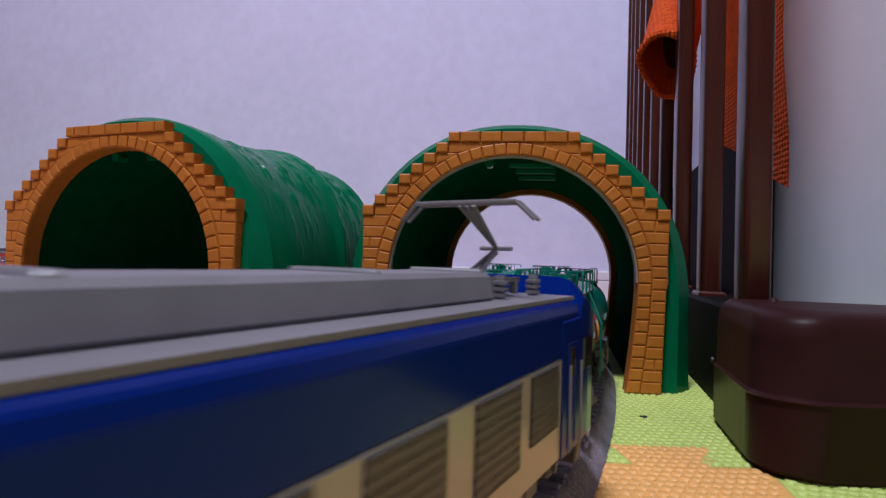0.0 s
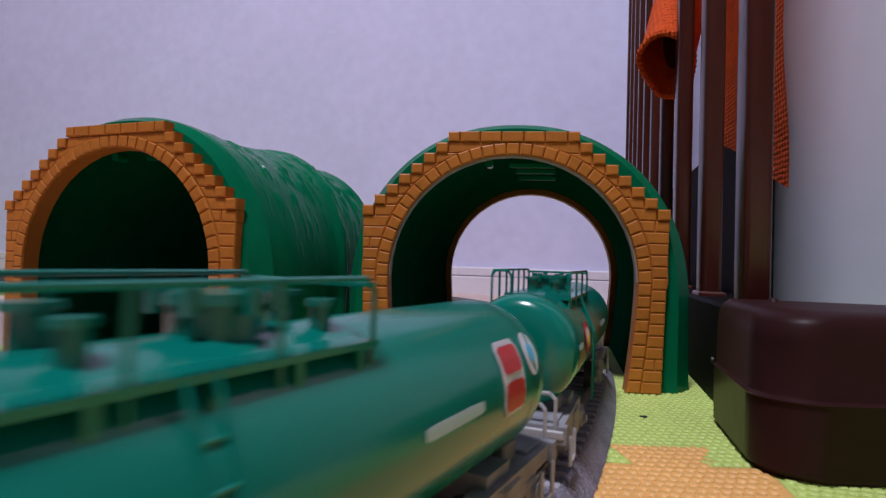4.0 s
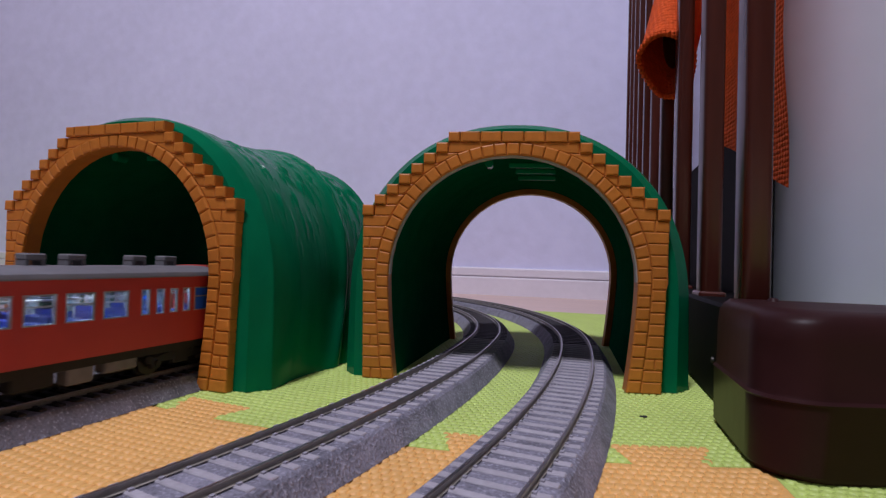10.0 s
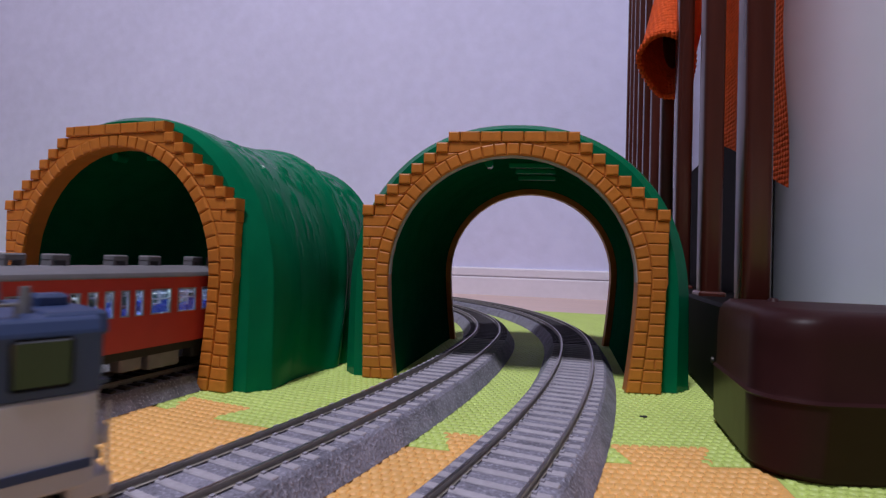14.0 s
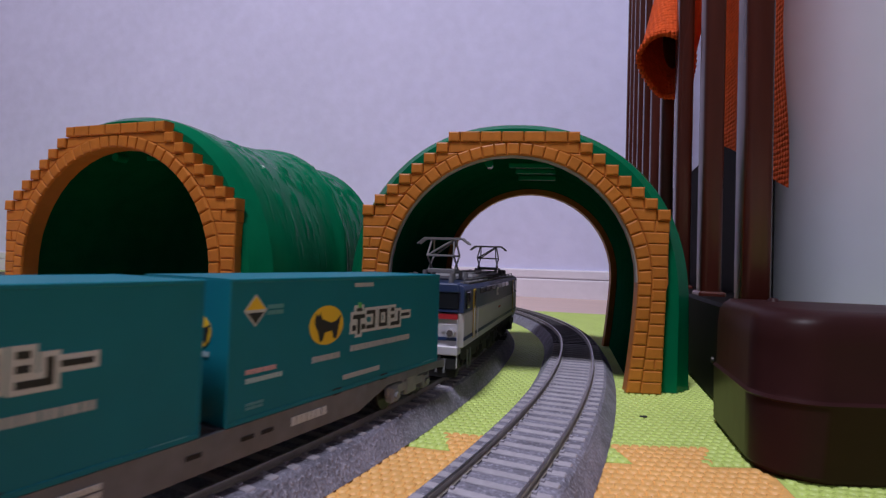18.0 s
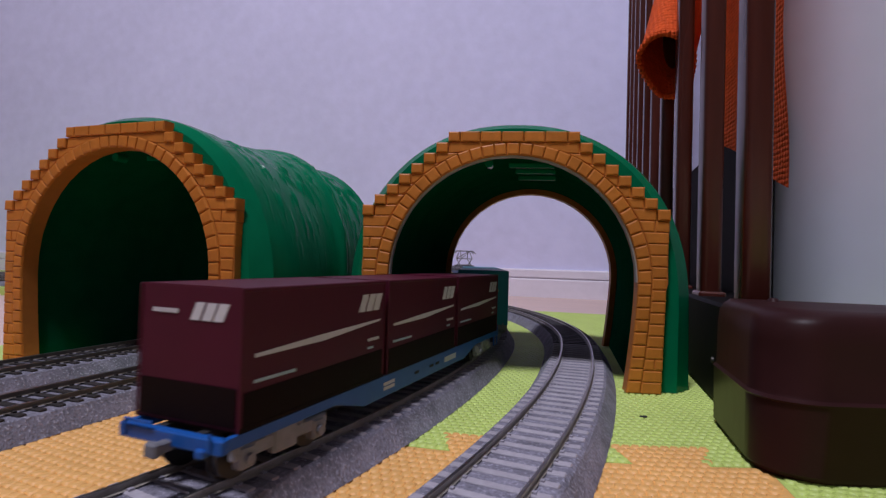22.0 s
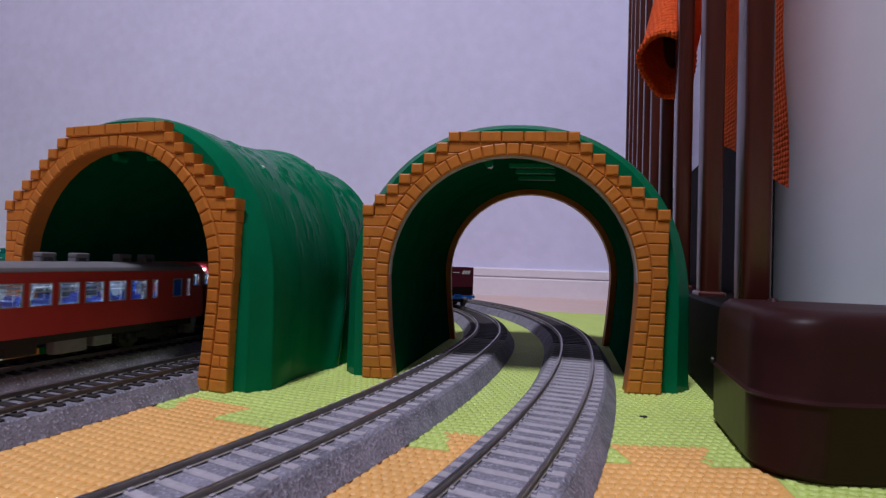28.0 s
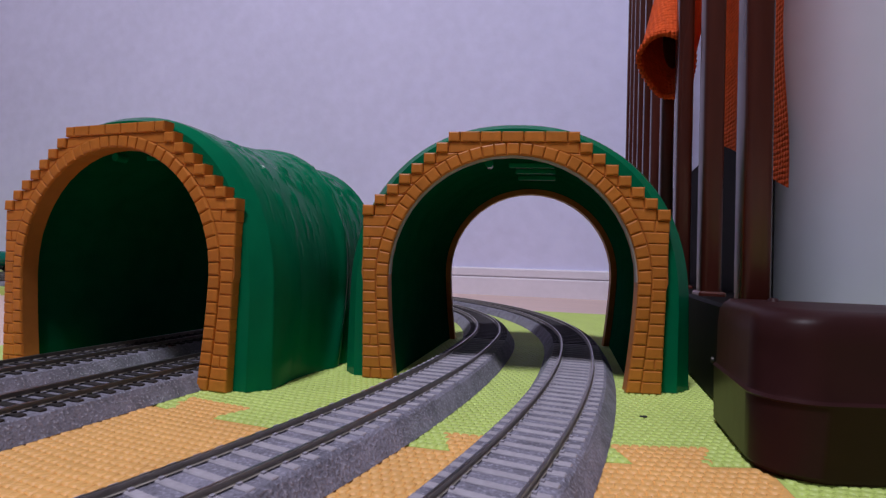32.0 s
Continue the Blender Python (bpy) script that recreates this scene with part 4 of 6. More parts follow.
        for x in (-0.0056, 0.0056):
            part("grab_pole", cyl((x, y + 0.008, CAR_BASE + 0.002), (x, y + 0.008, EAVE - 0.0022), 0.0004, 6), V_SILVER, root)
    for y in [-0.070 + 0.0155 * i for i in range(10)]:
        s = bmesh.new()
        for sx in (-1, 1):
            add_box(s, (sx * 0.0105 - 0.0050, y - 0.0044, 0.0210), (sx * 0.0105 + 0.0050, y + 0.0044, 0.0262), 0.0006)
            add_box(s, (sx * 0.0105 - 0.0050, y - 0.0007, 0.0210), (sx * 0.0105 + 0.0050, y + 0.0007, 0.0286), 0.0005)
        part("seat_pair", s, V_SEAT, root, "blue seats back to back")
    # ends
    for yy, sg, cab, on in ((f, 1, cab_front, lit > 0), (r, -1, cab_rear, lit < 0)):
        if cab:
            yy -= sg * 0.0030
            def rib(name, x0, x1, z0, z1, d):
                bx(name, (x0, min(yy - sg * 0.001, yy + sg * d), z0), (x1, max(yy - sg * 0.001, yy + sg * d), z1), V_RED, root, 0.0004)
            for s in (-1, 1):
                a, b = sorted((s * HALF_W, s * 0.0052))
                rib("cab_panel", a, b, CAR_BASE, 0.0314, 0.0030)
                a, b = sorted((s * 0.0028, s * 0.0054))
                rib("door_frame", a, b, 0.0298, 0.0388, 0.0024)
                a, b = sorted((s * HALF_W, s * (HALF_W - 0.0007)))
                rib("corner_pillar", a, b, 0.0316, 0.0390, 0.0026)
            rib("gangway_door", -0.0054, 0.0054, CAR_BASE, 0.0300, 0.0024)
            rib("cab_header", -HALF_W, HALF_W, 0.0386, EAVE + 0.0012, 0.0030)
            part("cab_brow", prism([(-HALF_W, EAVE + 0.0006)] + [(math.cos(math.pi - math.pi * i / 12) * HALF_W, EAVE + 0.0006 + 0.0038 * math.sin(math.pi * i / 12) ** 0.75) for i in range(13)] + [(HALF_W, EAVE + 0.0006)], "y", min(yy - sg * 0.010, yy + sg * 0.0026), max(yy - sg * 0.010, yy + sg * 0.0026), 0.0009), V_RED, root, "vermilion brow over the cab")
            for sx in (-1, 1):
                xa, xb = sorted((sx * 0.0056, sx * 0.0171))
                w = bx("cab_window", (xa, min(yy, yy + sg * 0.0022), 0.0316), (xb, max(yy, yy + sg * 0.0022), 0.0386), V_GLASS, root)
                g = bmesh.new()
                for q0, q1, p0, p1 in ((xa, xb, 0.0312, 0.0317), (xa, xb, 0.0382, 0.0387), (xa, xa + 0.0005, 0.0312, 0.0387), (xb - 0.0005, xb, 0.0312, 0.0387)):
                    add_box(g, (q0, min(yy + sg * 0.002, yy + sg * 0.0034), p0), (q1, max(yy + sg * 0.002, yy + sg * 0.0034), p1))
                part("window_rim", g, V_SILVER, w)
                part("headlight", cyl((sx * 0.0120, yy + sg * 0.002, 0.0416), (sx * 0.0120, yy + sg * 0.0042, 0.0416), 0.0012, 16), V_HEAD if on else V_LENS, root, "round headlight")
                part("tail_light", cyl((sx * 0.0115, yy + sg * 0.002, 0.0215), (sx * 0.0115, yy + sg * 0.0036, 0.0215), 0.0010, 12), V_SIGNRED, root)
                rods_list = [((sx * 0.0095, yy + sg * 0.0042, 0.0150), (sx * 0.0145, yy + sg * 0.0042, 0.0150)), ((sx * 0.0145, yy + sg * 0.0042, 0.0150), (sx * 0.0145, yy + sg * 0.0042, 0.0190)), ((sx * 0.0095, yy + sg * 0.0030, 0.0150), (sx * 0.0095, yy + sg * 0.0042, 0.0150))]
                part("jumper_cable", rods(rods_list, 0.00045), V_RED, root)
                part("handrail", rods([((sx * 0.0064, yy + sg * 0.0040, 0.014), (sx * 0.0064, yy + sg * 0.0040, 0.0245))], 0.0003), V_RED if on else V_SILVER, root)
            bx("gangway_window", (-0.0026, min(yy + sg * 0.0020, yy + sg * 0.0028), 0.0302), (0.0026, max(yy + sg * 0.0020, yy + sg * 0.0028), 0.0384), V_GLASS, root)
            bx("destination_sign", (-0.0042, min(yy + sg * 0.002, yy + sg * 0.0036), 0.0400), (0.0042, max(yy + sg * 0.002, yy + sg * 0.0036), 0.0431), V_SIGN if on else V_SIGN2, root, 0.0004, "lit destination sign")
            part("snow_plough", prism([(-0.0145, 0.0036), (-0.0125, 0.0030), (0.0125, 0.0030), (0.0145, 0.0036), (0.0162, 0.0130), (0.0108, 0.0130), (0.0098, 0.0056), (-0.0098, 0.0056), (-0.0108, 0.0130), (-0.0162, 0.0130)], "y", min(yy - sg * 0.003, yy + sg * 0.0005), max(yy - sg * 0.003, yy + sg * 0.0005), 0.0003), V_GREYU, root, "grey snow plough")
            part("coupler_head", box((-0.003, min(yy, yy + sg * 0.006), 0.0080), (0.003, max(yy, yy + sg * 0.006), 0.0118), 0.0008), V_UNDER, root)
            if plan is WINDOWS_TWO:
                if sg < 0:
                    part("rear_lamp", cyl((0.0058, yy + sg * 0.002, 0.0408), (0.0058, yy + sg * 0.0046, 0.0408), 0.0009, 12), V_REAR, root, "bright white rear lamp")
                for x in (-0.0058, 0.0058):
                    bx("gangway_post", (x - 0.0008, min(yy + sg * 0.0028, yy + sg * 0.0052), CAR_BASE + 0.001), (x + 0.0008, max(yy + sg * 0.0028, yy + sg * 0.0052), 0.0388), V_GREYU, root)
                bx("gangway_header", (-0.0066, min(yy + sg * 0.0028, yy + sg * 0.0052), 0.0388), (0.0066, max(yy + sg * 0.0028, yy + sg * 0.0052), 0.0400), V_GREYU, root)
        else:
            e = bmesh.new()
            add_box(e, (-HALF_W, min(yy - sg * 0.001, yy), CAR_BASE), (HALF_W, max(yy - sg * 0.001, yy), EAVE + 0.001))
            part("end_wall", e, V_RED, root)
            part("end_gable", prism([(-HALF_W, EAVE)] + [(math.cos(math.pi - math.pi * i / 12) * HALF_W, EAVE + 0.0044 * math.sin(math.pi * i / 12) ** 0.75) for i in range(13)] + [(HALF_W, EAVE)], "y", min(yy, yy + sg * 0.0006), max(yy, yy + sg * 0.0006)), V_RED, root)
            bx("gangway", (-0.0052, min(yy, yy + sg * 0.003), CAR_BASE), (0.0052, max(yy, yy + sg * 0.003), 0.0375), V_UNDER, root, 0.0006, "black gangway bellows")
            for sx in (-1, 1):
                part("step_iron", rods([((sx * 0.012, yy + sg * 0.001, 0.014 + 0.004 * i), (sx * 0.015, yy + sg * 0.001, 0.014 + 0.004 * i)) for i in range(5)], 0.0004), V_RED, root)
    # under the floor
    bx("chassis", (-0.0150, r + 0.006, 0.0092), (0.0150, f - 0.006, CAR_BASE), V_UNDER, root)
    for sx in (-1, 1):
        for y0, w, z0, m in ((0.018, 0.016, 0.0030, V_GREYU), (-0.004, 0.014, 0.0045, V_UNDER), (-0.020, 0.010, 0.0034, V_GREYU), (0.034, 0.010, 0.0042, V_GREYU), (-0.036, 0.014, 0.0050, V_GREYU)):
            bx("equipment_box", (sx * 0.0085, y0 - w / 2, z0), (sx * 0.0145, y0 + w / 2, 0.0128), m, root, 0.0007)
    coupler(root, f + 0.001, 1, V_UNDER)
    coupler(root, r - 0.001, -1, V_UNDER)
    bogies = [(bogie(root, y, 0.0262, V_UNDER), y) for y in (0.0650, -0.0650)]
    return root, bogies


# ---- pantographs ----
def diamond_pantograph(parent, y, z, w=0.0125, h=0.0150):
    """A folding diamond collector, raised: crossed lower arms, converging upper ones."""
    p = []
    hw = w * 0.74
    for sx in (-1, 1):
        x = sx * hw * 0.70
        for sy in (-1, 1):
            knee = (x, y + sy * 0.0060, z + h * 0.48)
            p += [((x, y - sy * 0.0042, z), knee), (knee, (x * 0.85, y + sy * 0.0018, z + h))]
    for sy in (-1, 1):
        p += [((-hw * 0.70, y + sy * 0.0060, z + h * 0.48), (hw * 0.70, y + sy * 0.0060, z + h * 0.48))]
        p += [((-hw * 0.70, y + sy * 0.0060, z + h * 0.48), (hw * 0.59, y + sy * 0.0018, z + h))]
    b = bmesh.new()
    for sx in (-1, 1):
        add_box(b, (sx * hw * 0.75 - 0.0007, y - 0.0085, z - 0.0010), (sx * hw * 0.75 + 0.0007, y + 0.0085, z + 0.0003))
        for sy in (-1, 1):
            add_cyl(b, (sx * hw * 0.75, y + sy * 0.0075, z - 0.0042), (sx * hw * 0.75, y + sy * 0.0075, z - 0.0006), 0.0011, 8)
    for sy in (-1, 1):
        add_box(b, (-hw * 0.75, y + sy * 0.0045 - 0.0007, z - 0.0009), (hw * 0.75, y + sy * 0.0045 + 0.0007, z + 0.0005))
        add_cyl(b, (-hw * 0.72, y + sy * 0.0042, z + 0.0004), (hw * 0.72, y + sy * 0.0042, z + 0.0004), 0.0006, 6)
    arms = part("pantograph", b, V_PANTO, parent, "raised grey diamond pantograph")
    for q in p:
        part("arm", rods([q], 0.00046, 6), V_PANTO, arms)
    for sy in (-0.0022, 0.0022):
        s = bmesh.new()
        add_box(s, (-hw, y + sy - 0.0008, z + h), (hw, y + sy + 0.0008, z + h + 0.0010))
        for sx in (-1, 1):
            add_cyl(s, (sx * hw, y + sy, z + h + 0.0005), (sx * (hw + 0.0035), y + sy, z + h - 0.0022), 0.0005, 5)
        part("contact_shoe", s, V_PANTO, arms)
    return arms


def single_arm_pantograph(parent, y, z, sg, h=0.0154):
    hw = 0.0115
    knee = (0, y + sg * 0.0095, z + h * 0.45)
    top = (0, y - sg * 0.006, z + h)
    p = [((-0.002, y - sg * 0.004, z), knee), ((0.002, y - sg * 0.004, z), knee), (knee, top), ((0.001, y, z + 0.001), (knee[0], knee[1], knee[2] - 0.001)), ((-0.004, y + sg * 0.0092, knee[2]), (0.004, y + sg * 0.0092, knee[2]))]
    p += [(knee, (-hw * 0.14, top[1], top[2])), (knee, (hw * 0.14, top[1], top[2]))]
    b = bmesh.new()
    for sx in (-1, 1):
        for sy in (-1, 1):
            add_cyl(b, (sx * 0.006, y + sy * 0.006, z - 0.003), (sx * 0.006, y + sy * 0.006, z), 0.0010, 8)
        add_box(b, (sx * 0.006 - 0.0006, y - 0.008, z - 0.0004), (sx * 0.006 + 0.0006, y + 0.008, z + 0.0006))
    add_box(b, (-0.006, y - 0.005, z - 0.0004), (0.006, y - 0.0035, z + 0.0006))
    add_box(b, (-0.006, y + 0.0035, z - 0.0004), (0.006, y + 0.005, z + 0.0006))
    arm = part("pantograph", b, V_PANTO, parent, "raised single-arm pantograph")
    for q in p:
        part("arm", rods([q], 0.0005, 6), V_PANTO, arm)
    for d in (-0.0013, 0.0013):
        s = bmesh.new()
        add_box(s, (-hw, top[1] + d - 0.0008, top[2]), (hw, top[1] + d + 0.0008, top[2] + 0.0009), 0.0002)
        for sx in (-1, 1):
            add_cyl(s, (sx * hw, top[1] + d, top[2] + 0.0004), (sx * (hw + 0.004), top[1] + d, top[2] - 0.0032), 0.0004, 5)
        part("contact_shoe", s, V_PANTO, arm)
    return arm


# ---- slate blue and pale grey freight locomotive ----
def freight_locomotive():
    L, hw = 0.1786, 0.0172
    f = L / 2
    root = thing("electric_locomotive", Matrix.Identity(4), "slate blue and pale grey electric locomotive with two raised pantographs", "locomotive")
    z0, zs, ze = 0.0142, 0.0288, 0.0410

    def hull(lo, hi, nose, inset=0.0):
        return [(-hw, -f + 0.002), (-hw * 0.86, -f - nose), (hw * 0.86, -f - nose), (hw, -f + 0.002), (hw, f - 0.002), (hw * 0.86, f + nose), (-hw * 0.86, f + nose), (-hw, f - 0.002)]
    part("lower_body", prism(hull(0, 0, 0.0), "z", z0, zs, 0.0004), V_CREAM, root, "pale grey lower body")
    part("upper_body", prism([(-hw, zs + 0.0001), (hw, zs + 0.0001), (hw, ze - 0.0025), (hw - 0.0010, ze - 0.0005), (hw - 0.003, ze), (-hw + 0.003, ze), (-hw + 0.0010, ze - 0.0005), (-hw, ze - 0.0025)], "y", -f + 0.0006, f - 0.0006, 0.0003), V_BLUE, root, "slate blue upper body")
    for sx in (-1, 1):
        x = sx * (hw + 0.0001)
        bx("blue_stripe", (x - 0.0002, -f + 0.0016, z0 + 0.0030), (x + 0.0002, f - 0.0016, z0 + 0.0044), V_BLUE, root)
        for k in range(6):
            y = -0.054 + 0.0165 * k
            gr = bmesh.new()
            add_box(gr, (x - 0.0003, y, 0.0356), (x + 0.0002, y + 0.0140, 0.0384), 0.0003)
            part("side_grille", gr, V_DARKGLASS, root)
        for sy in (-1, 1):
            yd = sy * (f - 0.0218)
            bx("cab_door", (x - 0.0003, yd - 0.0026, z0 + 0.0018), (x + 0.0003, yd + 0.0026, 0.0385), V_YELLOW, root, 0.0003, "yellow cab door")
            bx("door_window", (x - 0.0004, yd - 0.0014, 0.0305), (x + 0.0005, yd + 0.0014, 0.0375), V_DARKGLASS, root)
            part("door_handrail", rods([((x + sx * 0.0010, yd + d, z0 + 0.002), (x + sx * 0.0010, yd + d, 0.0300)) for d in (-0.0040, 0.0040)], 0.00024), V_CREAM, root, "pale handrails")
            ys = sy * (f - 0.0085)
            bx("cab_side_window", (x - 0.0004, ys - 0.0040, 0.0303), (x + 0.0004, ys + 0.0040, 0.0380), V_DARKGLASS, root, 0.0006)
        bars(root, "x", x, 0.004, 0.012, 0.0240, 0.0252, 1, V_SIGNRED)
        # plain white mark
        for a, b, c, d in ((-0.0040, -0.0025, 0.0320, 0.0365), (-0.0018, 0.0005, 0.0320, 0.0335), (-0.0018, 0.0005, 0.0345, 0.0365)):
            bx("white_mark", (x - 0.0002, a, c), (x + 0.0003, b, d), V_WHITE, root)
    for sy in (-1, 1):
        y = sy * f
        ends = lambda a, b: (min(y + sy * a, y + sy * b), max(y + sy * a, y + sy * b))
        a0, a1 = ends(-0.0004, 0.0006)
        bx("front_stripe", (-hw * 0.86, a0, z0 + 0.0030), (hw * 0.86, a1, z0 + 0.0044), V_BLUE, root)
        for sx in (-1, 1):
            xa, xb = sorted((sx * 0.0026, sx * 0.0150))
            w = bx("windscreen", (xa, a0, 0.0304), (xb, ends(0, 0.0004)[1] if sy > 0 else a1, 0.0382), V_DARKGLASS, root, 0.0005)
            bx("windscreen_sill", (xa, min(y, y + sy * 0.0012), 0.0294), (xb, max(y, y + sy * 0.0012), 0.0301), V_BLUE, w)
            part("front_lamp", cyl((sx * 0.0118, y - sy * 0.001, 0.0205), (sx * 0.0118, y + sy * 0.0018, 0.0205), 0.0019, 14), V_CREAM, root)
            part("lamp_lens", cyl((sx * 0.0118, y + sy * 0.0016, 0.0205), (sx * 0.0118, y + sy * 0.0020, 0.0205), 0.0014, 14), V_LENS, root)
            part("front_handrail", rods([((sx * 0.0150, y + sy * 0.0014, 0.006), (sx * 0.0150, y + sy * 0.0014, 0.0265)), ((sx * 0.0075, y + sy * 0.0014, 0.0240), (sx * 0.0145, y + sy * 0.0014, 0.0240))], 0.00026), V_CREAM, root)
        bx("front_door", (-0.0022, a0, z0 + 0.006), (0.0022, ends(0, 0.0008)[1] if sy > 0 else ends(0, 0.0004)[1], 0.0380), V_BLUE, root, 0.0003)
        bx("front_door_window", (-0.0016, min(y, y + sy * 0.0012), 0.0312), (0.0016, max(y, y + sy * 0.0012), 0.0375), V_DARKGLASS, root, 0.0004)
        bx("front_plate", (sorted((sy * -0.0148, sy * -0.0040))[0], min(y, y + sy * 0.0008), 0.0263), (sorted((sy * -0.0148, sy * -0.0040))[1], max(y, y + sy * 0.0008), 0.0286), V_SIGNRED, root, 0, "dark red plate")
        part("roof_brow", prism([(-hw * 0.9, ze - 0.0035), (hw * 0.9, ze - 0.0035), (hw * 0.86, ze + 0.0004), (-hw * 0.86, ze + 0.0004)], "y", min(y - sy * 0.008, y + sy * 0.0010), max(y - sy * 0.008, y + sy * 0.0010), 0.0005), V_BLUE, root)
        bx("headlight_housing", (-0.0028, min(y - sy * 0.006, y - sy * 0.001), ze), (0.0028, max(y - sy * 0.006, y - sy * 0.001), ze + 0.0024), V_BLUE, root, 0.0006)
        for x in (-0.010, 0.009):
            part("whistle", cyl((x, y - sy * 0.009, ze), (x, y - sy * 0.009, ze + 0.0042), 0.0011, 10, 0.0007), V_PANTO, root)
        bx("buffer_skirt", (-hw * 0.9, min(y - sy * 0.004, y + sy * 0.0022), 0.0112), (hw * 0.9, max(y - sy * 0.004, y + sy * 0.0022), z0 + 0.0008), V_CREAM, root, 0.0004, "pale grey buffer beam")
        for sx in (-1, 1):
            bx("corner_step", (sx * 0.0125 - 0.0024, min(y - sy * 0.004, y + sy * 0.0015), 0.0052), (sx * 0.0125 + 0.0024, max(y - sy * 0.004, y + sy * 0.0015), 0.0100), V_UNDER, root, 0.0004)
        part("snow_plough", prism([(-0.0140, 0.0012), (0.0140, 0.0012), (0.0152, 0.0085), (0.0090, 0.0098), (-0.0090, 0.0098), (-0.0152, 0.0085)], "y", min(y - sy * 0.005, y - sy * 0.001), max(y - sy * 0.005, y - sy * 0.001), 0.0004), V_UNDER, root)
        part("brake_hose", rods([((x, y + sy * 0.0018, 0.0098), (x, y + sy * 0.0030, 0.0040)) for x in (-0.010, -0.0065, 0.0065, 0.010)], 0.0005), V_GREYU, root)
        coupler(root, y, sy)
        diamond_pantograph(root, sy * 0.0605, ze + 0.0052)
    bx("roof_deck", (-0.0115, -0.042, ze - 0.0004), (0.0115, 0.042, ze + 0.0034), V_ROOF, root, 0.0012, "grey roof monitor")
    for k in range(7):
        bx("roof_hatch", (-0.0098, -0.0385 + 0.0112 * k, ze + 0.0033), (0.0098, -0.0300 + 0.0112 * k, ze + 0.0042), V_ROOF, root, 0.0003)
    for sx in (-1, 1):
        part("roof_walk", rods([((sx * 0.0145, -0.078, ze + 0.0018), (sx * 0.0145, 0.078, ze + 0.0018))] + [((sx * 0.0145, y, ze - 0.0004), (sx * 0.0145, y, ze + 0.0018)) for y in [-0.078 + 0.0156 * i for i in range(11)]], 0.0003), V_ROOF, root)
        bx("roof_panel", (sx * 0.0118, -0.075, ze - 0.0002), (sx * 0.0160, 0.075, ze + 0.0006), V_ROOF, root)
    for y in (-0.0460, 0.0460, -0.0745, 0.0745):
        for x in (-0.0095, 0.0080):
            part("insulator", cyl((x, y, ze), (x, y, ze + 0.0044), 0.0011, 8), V_PANTO, root)
    bx("chassis", (-0.0148, -f + 0.006, 0.0085), (0.0148, f - 0.006, z0), V_UNDER, root)
    for sx in (-1, 1):
        for y in (-0.028, 0.028):
            bx("equipment_box", (sx * 0.0095, y - 0.006, 0.0040), (sx * 0.0152, y + 0.006, 0.0105), V_UNDER, root, 0.0006)
            part("air_tank", cyl((sx * 0.0135, y - 0.0105, 0.0095), (sx * 0.0135, y + 0.0105, 0.0095), 0.0019, 12), V_UNDER, root)
        part("step_irons", rods([((sx * 0.0160, y, 0.0030), (sx * 0.0160, y, 0.0115)) for y in (-f + 0.0150, -f + 0.0210, f - 0.0150, f - 0.0210)], 0.0004), V_GREYU, root)
    bogies = [(bogie(root, y, 0.030, V_UNDER, 0.0066), y) for y in (0.0580, 0.0, -0.0580)]
    return root, bogies


